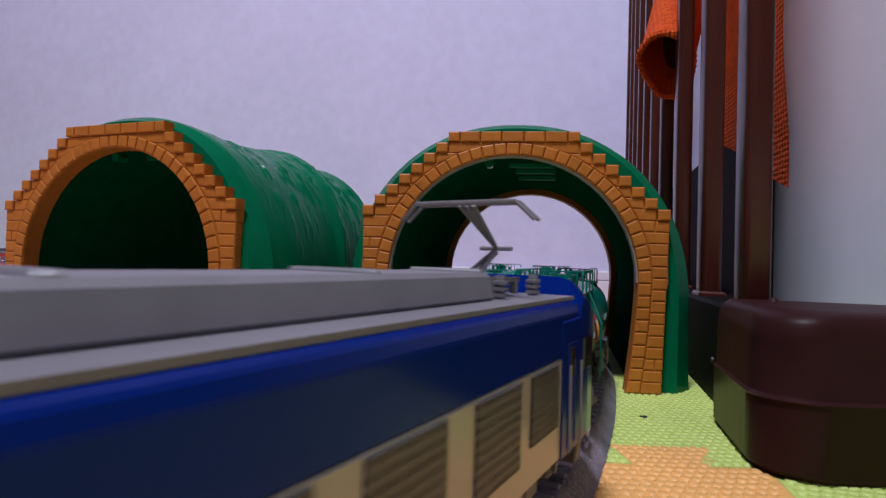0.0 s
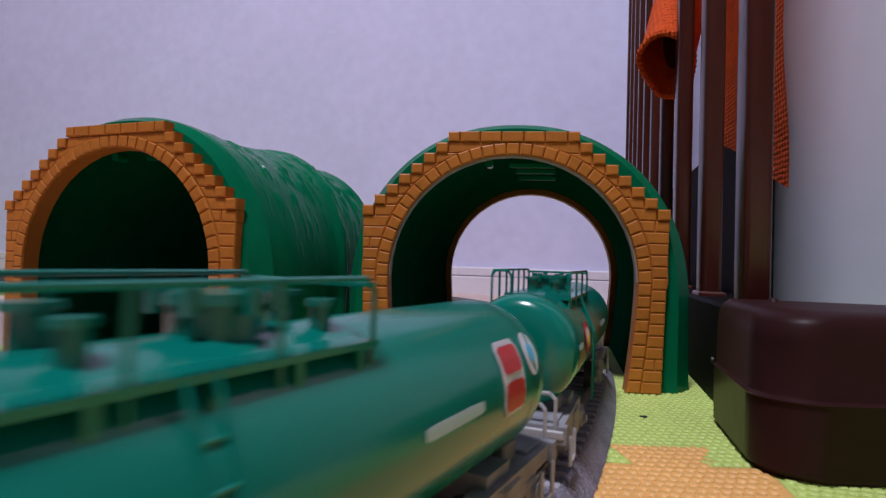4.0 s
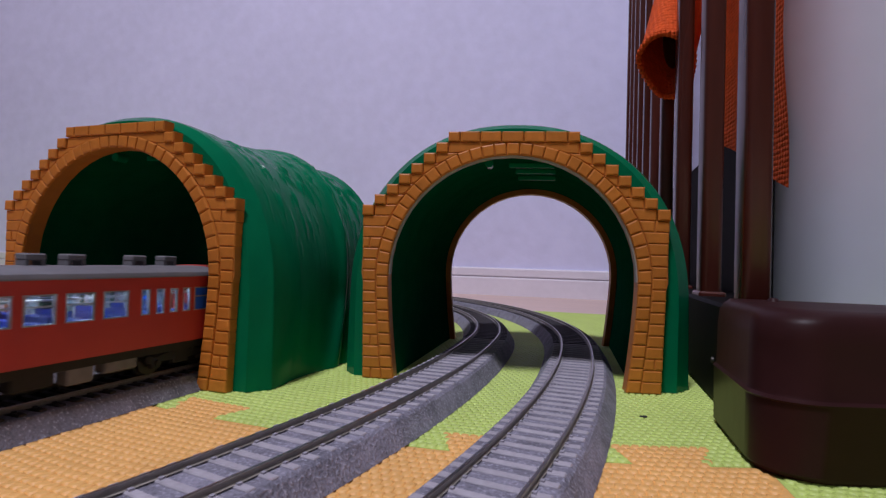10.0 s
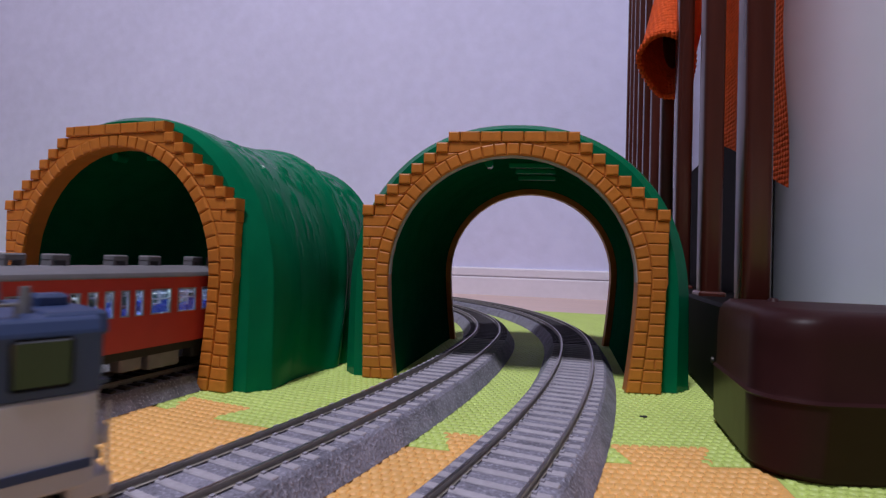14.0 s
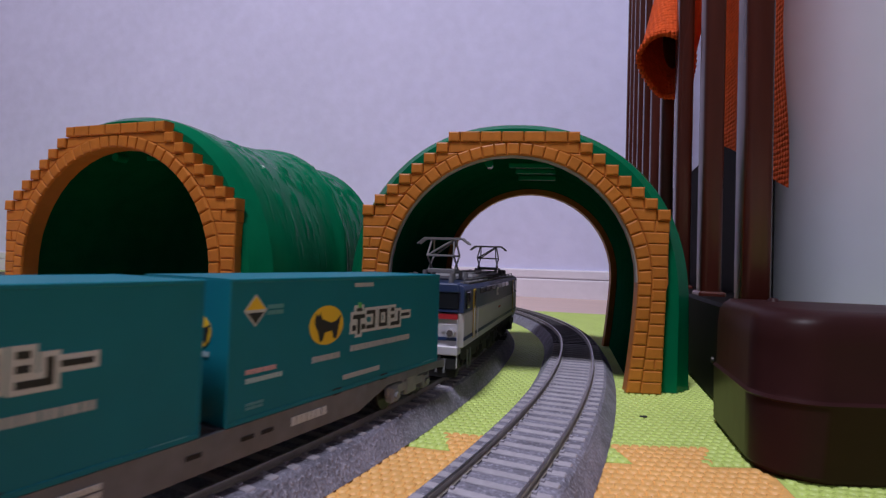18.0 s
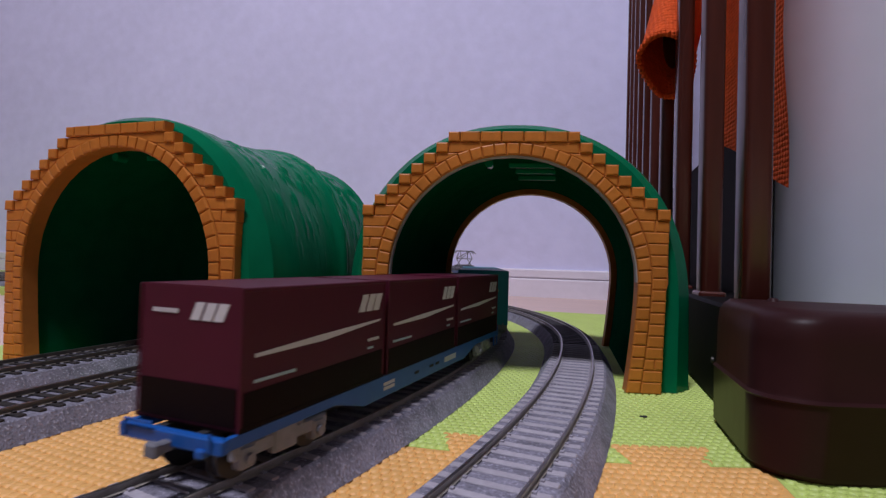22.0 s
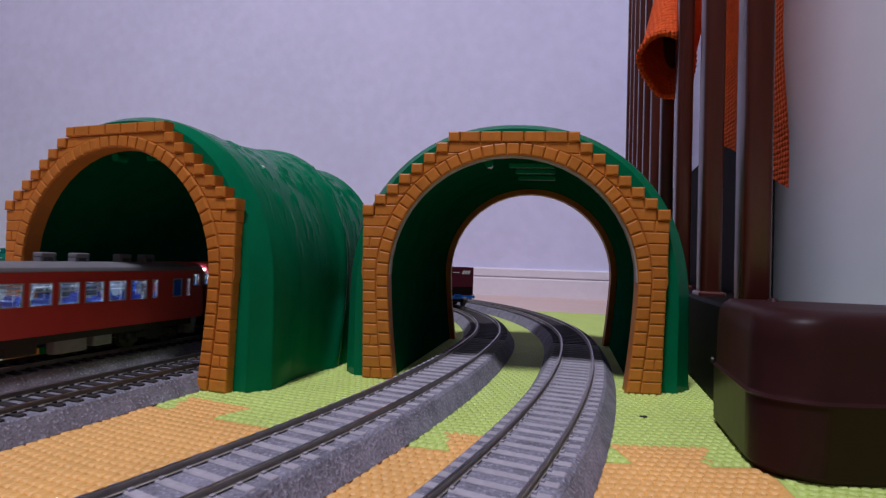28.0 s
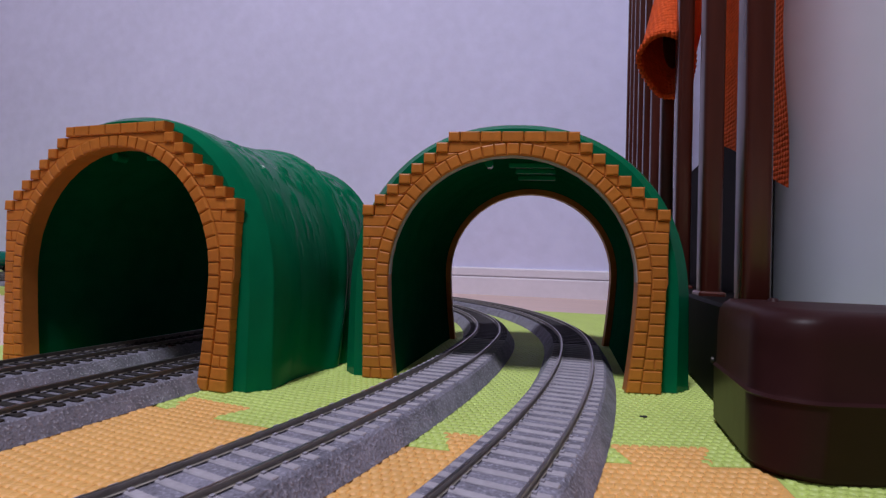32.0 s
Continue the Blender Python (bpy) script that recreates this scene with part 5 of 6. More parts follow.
# ---- royal blue locomotive with a raised grey roof ----
def blue_locomotive():
    L, hw = 0.196, 0.0180
    f = L / 2
    root = thing("electric_locomotive", Matrix.Identity(4), "royal blue and off-white electric locomotive with a grey roof", "locomotive")
    z0, zs, ze = 0.0110, 0.0315, 0.0432
    cab = 0.030
    part("lower_body", prism([(-hw, z0), (hw, z0), (hw, zs), (-hw, zs)], "y", -f + cab * 0.5, f - cab * 0.5, 0.0003), V_OFFWHITE, root, "glossy off-white lower body")
    part("upper_body", prism([(-hw, zs + 0.0001), (hw, zs + 0.0001), (hw, ze - 0.0028), (hw - 0.0004, ze - 0.0009), (hw - 0.0013, ze), (-hw + 0.0013, ze), (-hw + 0.0004, ze - 0.0009), (-hw, ze - 0.0028)], "y", -f + cab * 0.5, f - cab * 0.5, 0.0003), V_ROYAL, root, "royal blue upper body")
    bx("roof_plate", (-hw + 0.0013, -f + 0.018, ze), (hw - 0.0013, f - 0.018, ze + 0.0008), V_LROOF, root, 0, "pale grey roof plate")
    # long grey fairing with sloping sides
    part("roof_fairing", prism([(-0.0102, ze + 0.0006), (-0.0088, ze + 0.0060), (0.0088, ze + 0.0060), (0.0102, ze + 0.0006)], "y", -0.052, 0.052, 0.0008), V_LROOF, root, "long pale grey roof fairing")
    for y in (-0.050, -0.018, 0.020, 0.048):
        bx("fairing_bracket", (-0.0080, y - 0.0010, ze + 0.0056), (0.0080, y + 0.0010, ze + 0.0066), V_SILVER, root, 0.0004)
    for sy in (-1, 1):
        y = sy * f
        rings = []
        for d, w, zt in ((cab, 1.0, ze + 0.0002), (0.0180, 1.0, ze + 0.0004), (0.0160, 1.0, ze + 0.0050), (0.0100, 0.99, ze + 0.0036), (0.0035, 0.95, ze + 0.0010), (0.0, 0.88, 0.0340)):
            yy = y - sy * d
            h = hw * w + 0.0003
            rings.append([(-h, yy, z0), (h, yy, z0), (h, yy, zt - 0.0045), (h - 0.0030, yy, zt - 0.0008), (h - 0.0060, yy, zt), (-h + 0.0060, yy, zt), (-h + 0.0030, yy, zt - 0.0008), (-h, yy, zt - 0.0045)])
        part("cab_shell", loft(rings), V_ROYAL, root, "royal blue cab")
        for sx in (-1, 1):
            xa, xb = sorted((sx * 0.0012, sx * 0.0140))
            bx("windscreen", (xa, min(y - sy * 0.0030, y + sy * 0.0006), 0.0268), (xb, max(y - sy * 0.0030, y + sy * 0.0006), 0.0362), V_DARKGLASS, root, 0.0006)
            part("headlight", cyl((sx * 0.0105, y - sy * 0.001, 0.0195), (sx * 0.0105, y + sy * 0.0009, 0.0195), 0.0019, 14), V_LENS, root)
            x = sx * (hw + 0.0002)
            yd = y - sy * 0.0235
            bx("cab_door", (x - 0.0003, yd - 0.0030, z0 + 0.001), (x + 0.0003, yd + 0.0030, 0.0345), V_ROYAL, root, 0.0002)
            bx("door_window", (x - 0.0004, yd - 0.0018, 0.0270), (x + 0.0005, yd + 0.0018, 0.0335), V_DARKGLASS, root, 0.0003)
            bx("cab_side_window", (x - 0.0004, min(y - sy * 0.015, y - sy * 0.008), 0.0268), (x + 0.0004, max(y - sy * 0.015, y - sy * 0.008), 0.0345), V_DARKGLASS, root, 0.0004)
            part("door_handrail", rods([((x + sx * 0.001, yd + d, z0 + 0.001), (x + sx * 0.001, yd + d, 0.0300)) for d in (-0.004, 0.004)], 0.0003), V_PANTO, root)
        bx("cab_band", (-hw * 0.9, min(y - sy * 0.001, y + sy * 0.0006), z0), (hw * 0.9, max(y - sy * 0.001, y + sy * 0.0006), z0 + 0.0045), V_OFFWHITE, root, 0.0004)
        part("snow_plough", prism([(-0.0140, 0.0012), (0.0140, 0.0012), (0.0150, 0.0105), (-0.0150, 0.0105)], "y", min(y - sy * 0.005, y - sy * 0.001), max(y - sy * 0.005, y - sy * 0.001), 0.0004), V_GREYU, root)
        coupler(root, y, sy)
        single_arm_pantograph(root, sy * 0.0640, ze + 0.0042, sy)
        for x in (-0.009, 0.009):
            for d in (0.074, 0.056):
                prof = [(0.0, 0.0017)] + [(0.0012 * i + dz, r) for i in range(4) for dz, r in ((0.0007, 0.0017), (0.0008, 0.0011), (0.0012, 0.0011), (0.00125, 0.0017))][:-1] + [(0.0054, 0.0010)]
                ins = loft([[(x + r * math.cos(math.pi * j / 5), sy * d + r * math.sin(math.pi * j / 5), ze + dz) for j in range(10)] for dz, r in prof])
                part("insulator", ins, V_PANTO, root, "ribbed grey insulator")
    for sx in (-1, 1):
        x = sx * (hw + 0.0001)
        for y0, w, z_lo, z_hi, m in ((0.058, 0.0150, 0.0185, 0.0300, V_GRILLE), (0.037, 0.0165, 0.0165, 0.0300, V_GRILLE), (0.012, 0.0165, 0.0165, 0.0300, V_GRILLE), (-0.012, 0.0165, 0.0165, 0.0300, V_GRILLE), (-0.037, 0.0165, 0.0165, 0.0300, V_GRILLE), (-0.058, 0.0150, 0.0185, 0.0300, V_GRILLE)):
            g = bmesh.new()
            for i in range(9):
                z = z_lo + (z_hi - z_lo) * i / 8
                add_box(g, (x - 0.0003, y0 - w / 2, z), (x + 0.0003, y0 + w / 2, z + 0.0009))
            add_box(g, (x - 0.0003, y0 - w / 2, z_lo), (x + 0.0001, y0 + w / 2, z_hi + 0.0008))
            part("side_grille", g, m, root, "grey louvred grille")
        part("equipment_row", box((sx * 0.0090, -0.028, 0.0030) if sx > 0 else (-0.0150, -0.028, 0.0030), (0.0150, 0.028, 0.0108) if sx > 0 else (-0.0090, 0.028, 0.0108), 0.0008), V_UNDER, root)
    bx("chassis", (-0.0150, -f + 0.006, 0.0085), (0.0150, f - 0.006, z0), V_UNDER, root)
    bogies = [(bogie(root, y, 0.031, V_GREYU, 0.0066), y) for y in (0.0620, -0.0620)]
    return root, bogies


# ---- green tank wagon ----
def on_tank(a, y, rad, zc):
    return (rad * math.cos(a), y, zc + rad * math.sin(a))


def tank_patch(parent, name, cy, ca, ry, rz, rad, zc, sx, material, n=26, lift=0.0002, square=False):
    """A print that lies on the round tank wall, centre at (cy, angle ca)."""
    bm = bmesh.new()
    c = bm.verts.new(on_tank(ca, cy, rad + lift, zc))
    pts = []
    for i in range(n):
        t = 2 * math.pi * (i + 0.5 if square else i) / n
        u, v = math.cos(t), math.sin(t)
        if square:
            k = 1 / max(abs(u), abs(v))
            u, v = u * k, v * k
        pts.append(bm.verts.new(on_tank(ca + v * rz / rad, cy + u * ry, rad + lift, zc)))
    for i in range(n):
        bm.faces.new((c, pts[i], pts[(i + 1) % n]))
    if sx < 0:
        bmesh.ops.scale(bm, vec=(-1, 1, 1), verts=bm.verts[:])
    bmesh.ops.recalc_face_normals(bm, faces=bm.faces[:])
    bmesh.ops.solidify(bm, geom=bm.faces[:], thickness=-0.0001)
    return part(name, bm, material, parent)


def tank_wagon(labelled):
    note = "glossy green tank wagon with red and oval labels" if labelled else "glossy green tank wagon with a railed walkway on top"
    root = thing("tank_wagon", Matrix.Identity(4), note, "tank wagon", "green tank wagons")
    rad, zc, half = 0.0154, 0.0276, 0.0602
    rings = []
    prof = [(half, 0.04), (half - 0.0002, 0.40), (half - 0.0006, 0.62), (half - 0.0013, 0.78), (half - 0.0021, 0.865), (half - 0.0032, 0.925), (half - 0.0048, 0.972), (half - 0.0066, 0.993), (half - 0.0084, 1.0)]
    ys = [(-y, k) for y, k in prof] + [(y, k) for y, k in prof[::-1]]
    for y, k in ys:
        rings.append([(rad * k * math.cos(2 * math.pi * i / 48), y, zc + rad * k * math.sin(2 * math.pi * i / 48)) for i in range(48)])
    part("tank_barrel", loft(rings), V_TANK, root, "glossy green tank barrel", True)
    for sy in (-1, 1):
        r0 = []
        for dy in (0.0, 0.0006):
            r0.append([((rad + 0.0003) * math.cos(2 * math.pi * i / 48), sy * (half - 0.0100 - dy), zc + (rad + 0.0003) * math.sin(2 * math.pi * i / 48)) for i in range(48)])
        part("weld_seam", loft(r0, True, False), V_TANK, root, "", True)
    # walkway with rails, set towards one end
    top = zc + rad
    mid = 0.018
    for sx, y0, y1 in ((-1, mid - 0.0225, mid + 0.0225), (1, mid - 0.0225, mid + 0.0120)):
        lo, hi = sorted((sx * 0.0062, sx * 0.0114))
        wk = bmesh.new()
        add_box(wk, (lo, y0, top - 0.0024), (hi, y1, top - 0.0016))
        for i in range(5):
            y = y0 + 0.003 + (y1 - y0 - 0.006) * i / 4
            add_box(wk, (sx * 0.0108 - 0.0004, y - 0.0005, top - 0.0062), (sx * 0.0108 + 0.0004, y + 0.0005, top - 0.0020))
        part("walkway", wk, V_TANK, root, "green walkway plate")
    zr = top + 0.0058
    for sx, y0, y1, n in ((-1, mid - 0.0220, mid + 0.0220, 4), (1, mid - 0.0220, mid + 0.0285, 7)):
        x = sx * 0.0108
        q = [((x, y0 + 0.0015, zr), (x, y1 - 0.0015, zr)), ((x, y0 + 0.0015, zr), (x, y0, zr - 0.0015)), ((x, y1 - 0.0015, zr), (x, y1, zr - 0.0015))]
        rail = part("handrail", rods(q, 0.00036), V_TANK, root)
        for i in range(n):
            y = y0 + (y1 - y0) * i / (n - 1)
            part("rail_post", rods([((x, y, top - 0.005), (x, y, zr - (0.0015 if i in (0, n - 1) else 0)))], 0.00036), V_TANK, rail)
    # a hoop where the long rail ends, and rails across the far end
    q = [((xa, mid + 0.0285, za), (xb, mid + 0.0285, zb)) for xa, za, xb, zb in ((0.0108, zr - 0.0015, 0.0098, zr), (0.0098, zr, 0.0060, zr), (0.0060, zr, 0.0050, zr - 0.0015), (0.0050, zr - 0.0015, 0.0050, top - 0.002))]
    part("end_hoop", rods(q, 0.00036), V_TANK, root)
    part("end_rail", rods([((-0.0108, mid - 0.0220, zr - 0.0008), (0.0108, mid - 0.0220, zr - 0.0008))], 0.00036), V_TANK, root)
    d = bmesh.new()
    dy = 0.010
    add_cyl(d, (0, dy, top - 0.001), (0, dy, top + 0.0030), 0.0048, 22)
    add_cyl(d, (0, dy, top + 0.0030), (0, dy, top + 0.0042), 0.0056, 22)
    dome = part("manhole_dome", d, V_TANK, root, "round manhole with clamps")
    for i in range(6):
        a = math.pi * i / 3
        part("clamp", box((0.0058 * math.cos(a) - 0.0007, dy + 0.0058 * math.sin(a) - 0.0007, top + 0.002), (0.0058 * math.cos(a) + 0.0007, dy + 0.0058 * math.sin(a) + 0.0007, top + 0.0048)), V_TANK, dome)
    for y in (-0.002, 0.026):
        for x, rr, hh in ((0.003, 0.0018, 0.0030), (-0.004, 0.0013, 0.0022)):
            v = bmesh.new()
            add_cyl(v, (x, y, top - 0.001), (x, y, top + hh), rr, 12)
            add_cyl(v, (x, y, top + hh), (x, y, top + hh + 0.0008), rr * 1.4, 12)
            part("valve", v, V_TANK, root)
    for sx in (-1, 1):
        stiles = []
        for y in (0.0180, 0.0210):
            stiles += [((sx * 0.0112, y, top - 0.002), (sx * 0.0160, y, zc + 0.002)), ((sx * 0.0160, y, zc + 0.002), (sx * 0.0158, y, 0.0085))]
        ladder = part("ladder", rods(stiles, 0.00034), V_TANK, root, "green side ladder")
        for i in range(8):
            z = 0.0110 + 0.0036 * i
            x = 0.0159 if z < zc + 0.002 else 0.0159 - (z - zc - 0.002) * 0.45
            part("rung", rods([((sx * x, 0.0180, z), (sx * x, 0.0210, z))], 0.0003), V_TANK, ladder)
        # prints
        tank_patch(root, "round_mark", -sx * 0.0335, 0.13, 0.0055, 0.0047, rad, zc, sx, V_RED_PRINT)
        tank_patch(root, "round_mark_inner", -sx * 0.0335, 0.13, 0.0034, 0.0029, rad, zc, sx, V_WHITE, lift=0.0004)
        tank_patch(root, "round_mark_core", -sx * 0.0345, 0.11, 0.0019, 0.0022, rad, zc, sx, V_DISC, lift=0.0006)
        tank_patch(root, "white_label", sx * 0.018, 0.09, 0.0085, 0.0009, rad, zc, sx, V_PALE, square=True, n=24)
        tank_patch(root, "white_label", -sx * 0.0495, 0.10, 0.0036, 0.0007, rad, zc, sx, V_PALE, square=True, n=24)
        if labelled:
            tank_patch(root, "red_label", sx * 0.0393, 0.25, 0.0046, 0.0064, rad, zc, sx, V_WHITE, square=True, n=24)
            for ca in (0.44, 0.04):
                tank_patch(root, "red_label_field", sx * 0.0393, ca, 0.0038, 0.0024, rad, zc, sx, V_RED_PRINT, square=True, n=24, lift=0.0004)
            tank_patch(root, "oval_label", sx * 0.0492, 0.42, 0.0028, 0.0042, rad, zc, sx, V_WHITE)
            tank_patch(root, "oval_label_core", sx * 0.0492, 0.42, 0.0014, 0.0018, rad, zc, sx, V_CYAN, lift=0.0004)
    # underframe
    for sy in (-1, 1):
        fr = bmesh.new()
        for sx in (-1, 1):
            lo, hi = sorted((sx * 0.0095, sx * 0.0135)), sorted((sy * 0.032, sy * 0.0660))
            add_box(fr, (lo[0], hi[0], 0.0086), (lo[1], hi[1], 0.0118))
        add_box(fr, (-0.0145, min(sy * 0.0645, sy * 0.0672), 0.0080), (0.0145, max(sy * 0.0645, sy * 0.0672), 0.0122))
        add_box(fr, (-0.0120, min(sy * 0.036, sy * 0.046), 0.0090), (0.0120, max(sy * 0.036, sy * 0.046), 0.0140))
        part("end_frame", fr, V_PALEU, root, "grey end frame")
        bx("end_deck", (-0.0118, sy * 0.0555, 0.0118), (0.0118, sy * 0.0644, 0.0125), V_PALEU, root, 0.0002)
        bx("tank_saddle", (-0.0105, sy * 0.0470, 0.0118), (0.0105, sy * 0.0530, 0.0160), V_GREYU, root, 0.0004)
    for sy in (-1, 1):
        y, zt = sy * 0.0668, 0.0198
        q = [((-0.0118, y, 0.0090), (-0.0118, y, zt - 0.0014)), ((-0.0118, y, zt - 0.0014), (-0.0104, y, zt)), ((-0.0104, y, zt), (0.0104, y, zt)), ((0.0104, y, zt), (0.0118, y, zt - 0.0014)), ((0.0118, y, zt - 0.0014), (0.0118, y, 0.0090))]
        q += [((sx * 0.0042, y, 0.0120), (sx * 0.0042, y, zt)) for sx in (-1, 1)]
        part("frame_rail", rods(q, 0.00048), V_WRAIL, root, "off-white end rail")
        bx("buffer_beam", (-0.0140, y - sy * 0.0006, 0.0092), (0.0140, y + sy * 0.0008, 0.0112), V_WRAIL, root, 0.0003)
        for sx in (-1, 1):
            part("step_iron", rods([((sx * 0.0150, sy * y, 0.0020), (sx * 0.0150, sy * y, 0.0090)) for y in (0.056, 0.063)] + [((sx * 0.0150, sy * 0.056, 0.0022), (sx * 0.0150, sy * 0.063, 0.0022))], 0.0005), V_WRAIL, root)
        coupler(root, sy * 0.0668, sy)
    bogies = [(bogie(root, y, 0.0225, V_PALEU), y) for y in (0.0430, -0.0430)]
    return root, bogies


# ---- container wagons ----
def flat_wagon(label, L, paint, bogie_paint, deep, low=0.0048):
    root = thing("container_wagon", Matrix.Identity(4), label, "wagon")
    f = L / 2
    zt = 0.0124
    for sx in (-1, 1):
        pts = [(-f, 0.0098), (-deep - 0.016, 0.0098), (-deep, low), (deep, low), (deep + 0.016, 0.0098), (f, 0.0098), (f, zt), (-f, zt)]
        bm = prism(pts, "x", sx * 0.0146 - 0.0007, sx * 0.0146 + 0.0007)
        part("side_sill", bm, paint, root, "fish-bellied side sill")
        for y in (-0.008, 0.006, 0.012):
            bx("sill_slot", (sx * 0.0154 - 0.0001, y - 0.0018, 0.0085), (sx * 0.0154 + 0.0001, y + 0.0018, 0.0095), V_UNDER, root)
        bars(root, "x", sx * 0.01545, 0.020, 0.034, 0.0075, 0.0105, 1, V_WHITE)
        bars(root, "x", sx * 0.01545, -0.034, -0.026, 0.0075, 0.0105, 2, V_WHITE)
    for sy in (-1, 1):
        bx("end_sill", (-0.0152, sy * f - 0.0012, 0.0092), (0.0152, sy * f + 0.0012, zt), paint, root, 0.0003)
        part("end_rail", rods([((sx * 0.0125, sy * f + sy * 0.0018, 0.0100), (sx * 0.0125, sy * f + sy * 0.0018, 0.0138)) for sx in (-1, 1)] + [((-0.0125, sy * f + sy * 0.0018, 0.0138), (-0.004, sy * f + sy * 0.0018, 0.0138))], 0.00035), paint, root)
        coupler(root, sy * f, sy)
        if paint is V_WAGONBLUE and sy > 0:
            for sx in (-1, 1):
                x, y = sx * 0.0140, sy * (f + 0.0020)
                part("corner_iron", rods([((x, y, 0.0040), (x, y, 0.0150)), ((x, y, 0.0150), (sx * 0.0085, y, 0.0150)), ((sx * 0.0085, y, 0.0150), (sx * 0.0085, y, 0.0100)), ((x, y - sy * 0.0060, 0.0040), (x, y - sy * 0.0060, 0.0098)), ((x, y, 0.0042), (x, y - sy * 0.0060, 0.0042))], 0.0005), paint, root, "blue corner step and grab iron")
        bx("hand_brake", (0.0085, sy * f, 0.0082), (0.0110, sy * f + sy * 0.0022, 0.0102), paint, root, 0.0004)
    for x in (-0.006, 0.006):
        bx("centre_sill", (x - 0.0012, -f, 0.0088), (x + 0.0012, f, zt - 0.0004), V_UNDER, root)
    for k in range(9):
        y = -f + L * (k + 0.5) / 9
        bx("cross_member", (-0.0142, y - 0.0012, zt - 0.0022), (0.0142, y + 0.0012, zt), paint, root)
    bogies = [(bogie(root, sy * (f - 0.0225), 0.0240, bogie_paint), sy * (f - 0.0225)) for sy in (1, -1)]
    return root, bogies


def container_body(root_name, label, y0, y1, z0, z1, paint, hw=0.0153, lower=None):
    """A container: shell with frame edges, doors at the ends, corner castings."""
    L = y1 - y0
    root = thing(root_name, Matrix.Identity(4), label, "container")
    bx("shell", (-hw + 0.00005, -L / 2 + 0.00005, z0), (hw - 0.00005, L / 2 - 0.00005, z1 - 0.0001), paint, root, 0.0003)
    for sx in (-1, 1):
        bx("top_rail", (sx * hw - 0.0002, -L / 2, z1 - 0.0010), (sx * hw + 0.0002, L / 2, z1), paint, root, 0.0002)
        bx("bottom_rail", (sx * hw - 0.00015, -L / 2, z0), (sx * hw + 0.00015, L / 2, z0 + 0.0010), lower or paint, root)
        for sy in (-1, 1):
            bx("corner_post", (sx * hw - 0.0004, sy * L / 2 - 0.0004, z0), (sx * hw + 0.0002, sy * L / 2 + 0.0002, z1), paint, root, 0.0002)
    for sy in (-1, 1):
        y = sy * (L / 2 - 0.0003)
        bx("end_header", (-hw, y - 0.0002, z1 - 0.0012), (hw, y + 0.0004, z1), paint, root)
        bx("end_sill", (-hw, y - 0.0002, z0), (hw, y + 0.0004, z0 + 0.0010), lower or paint, root)
    return root


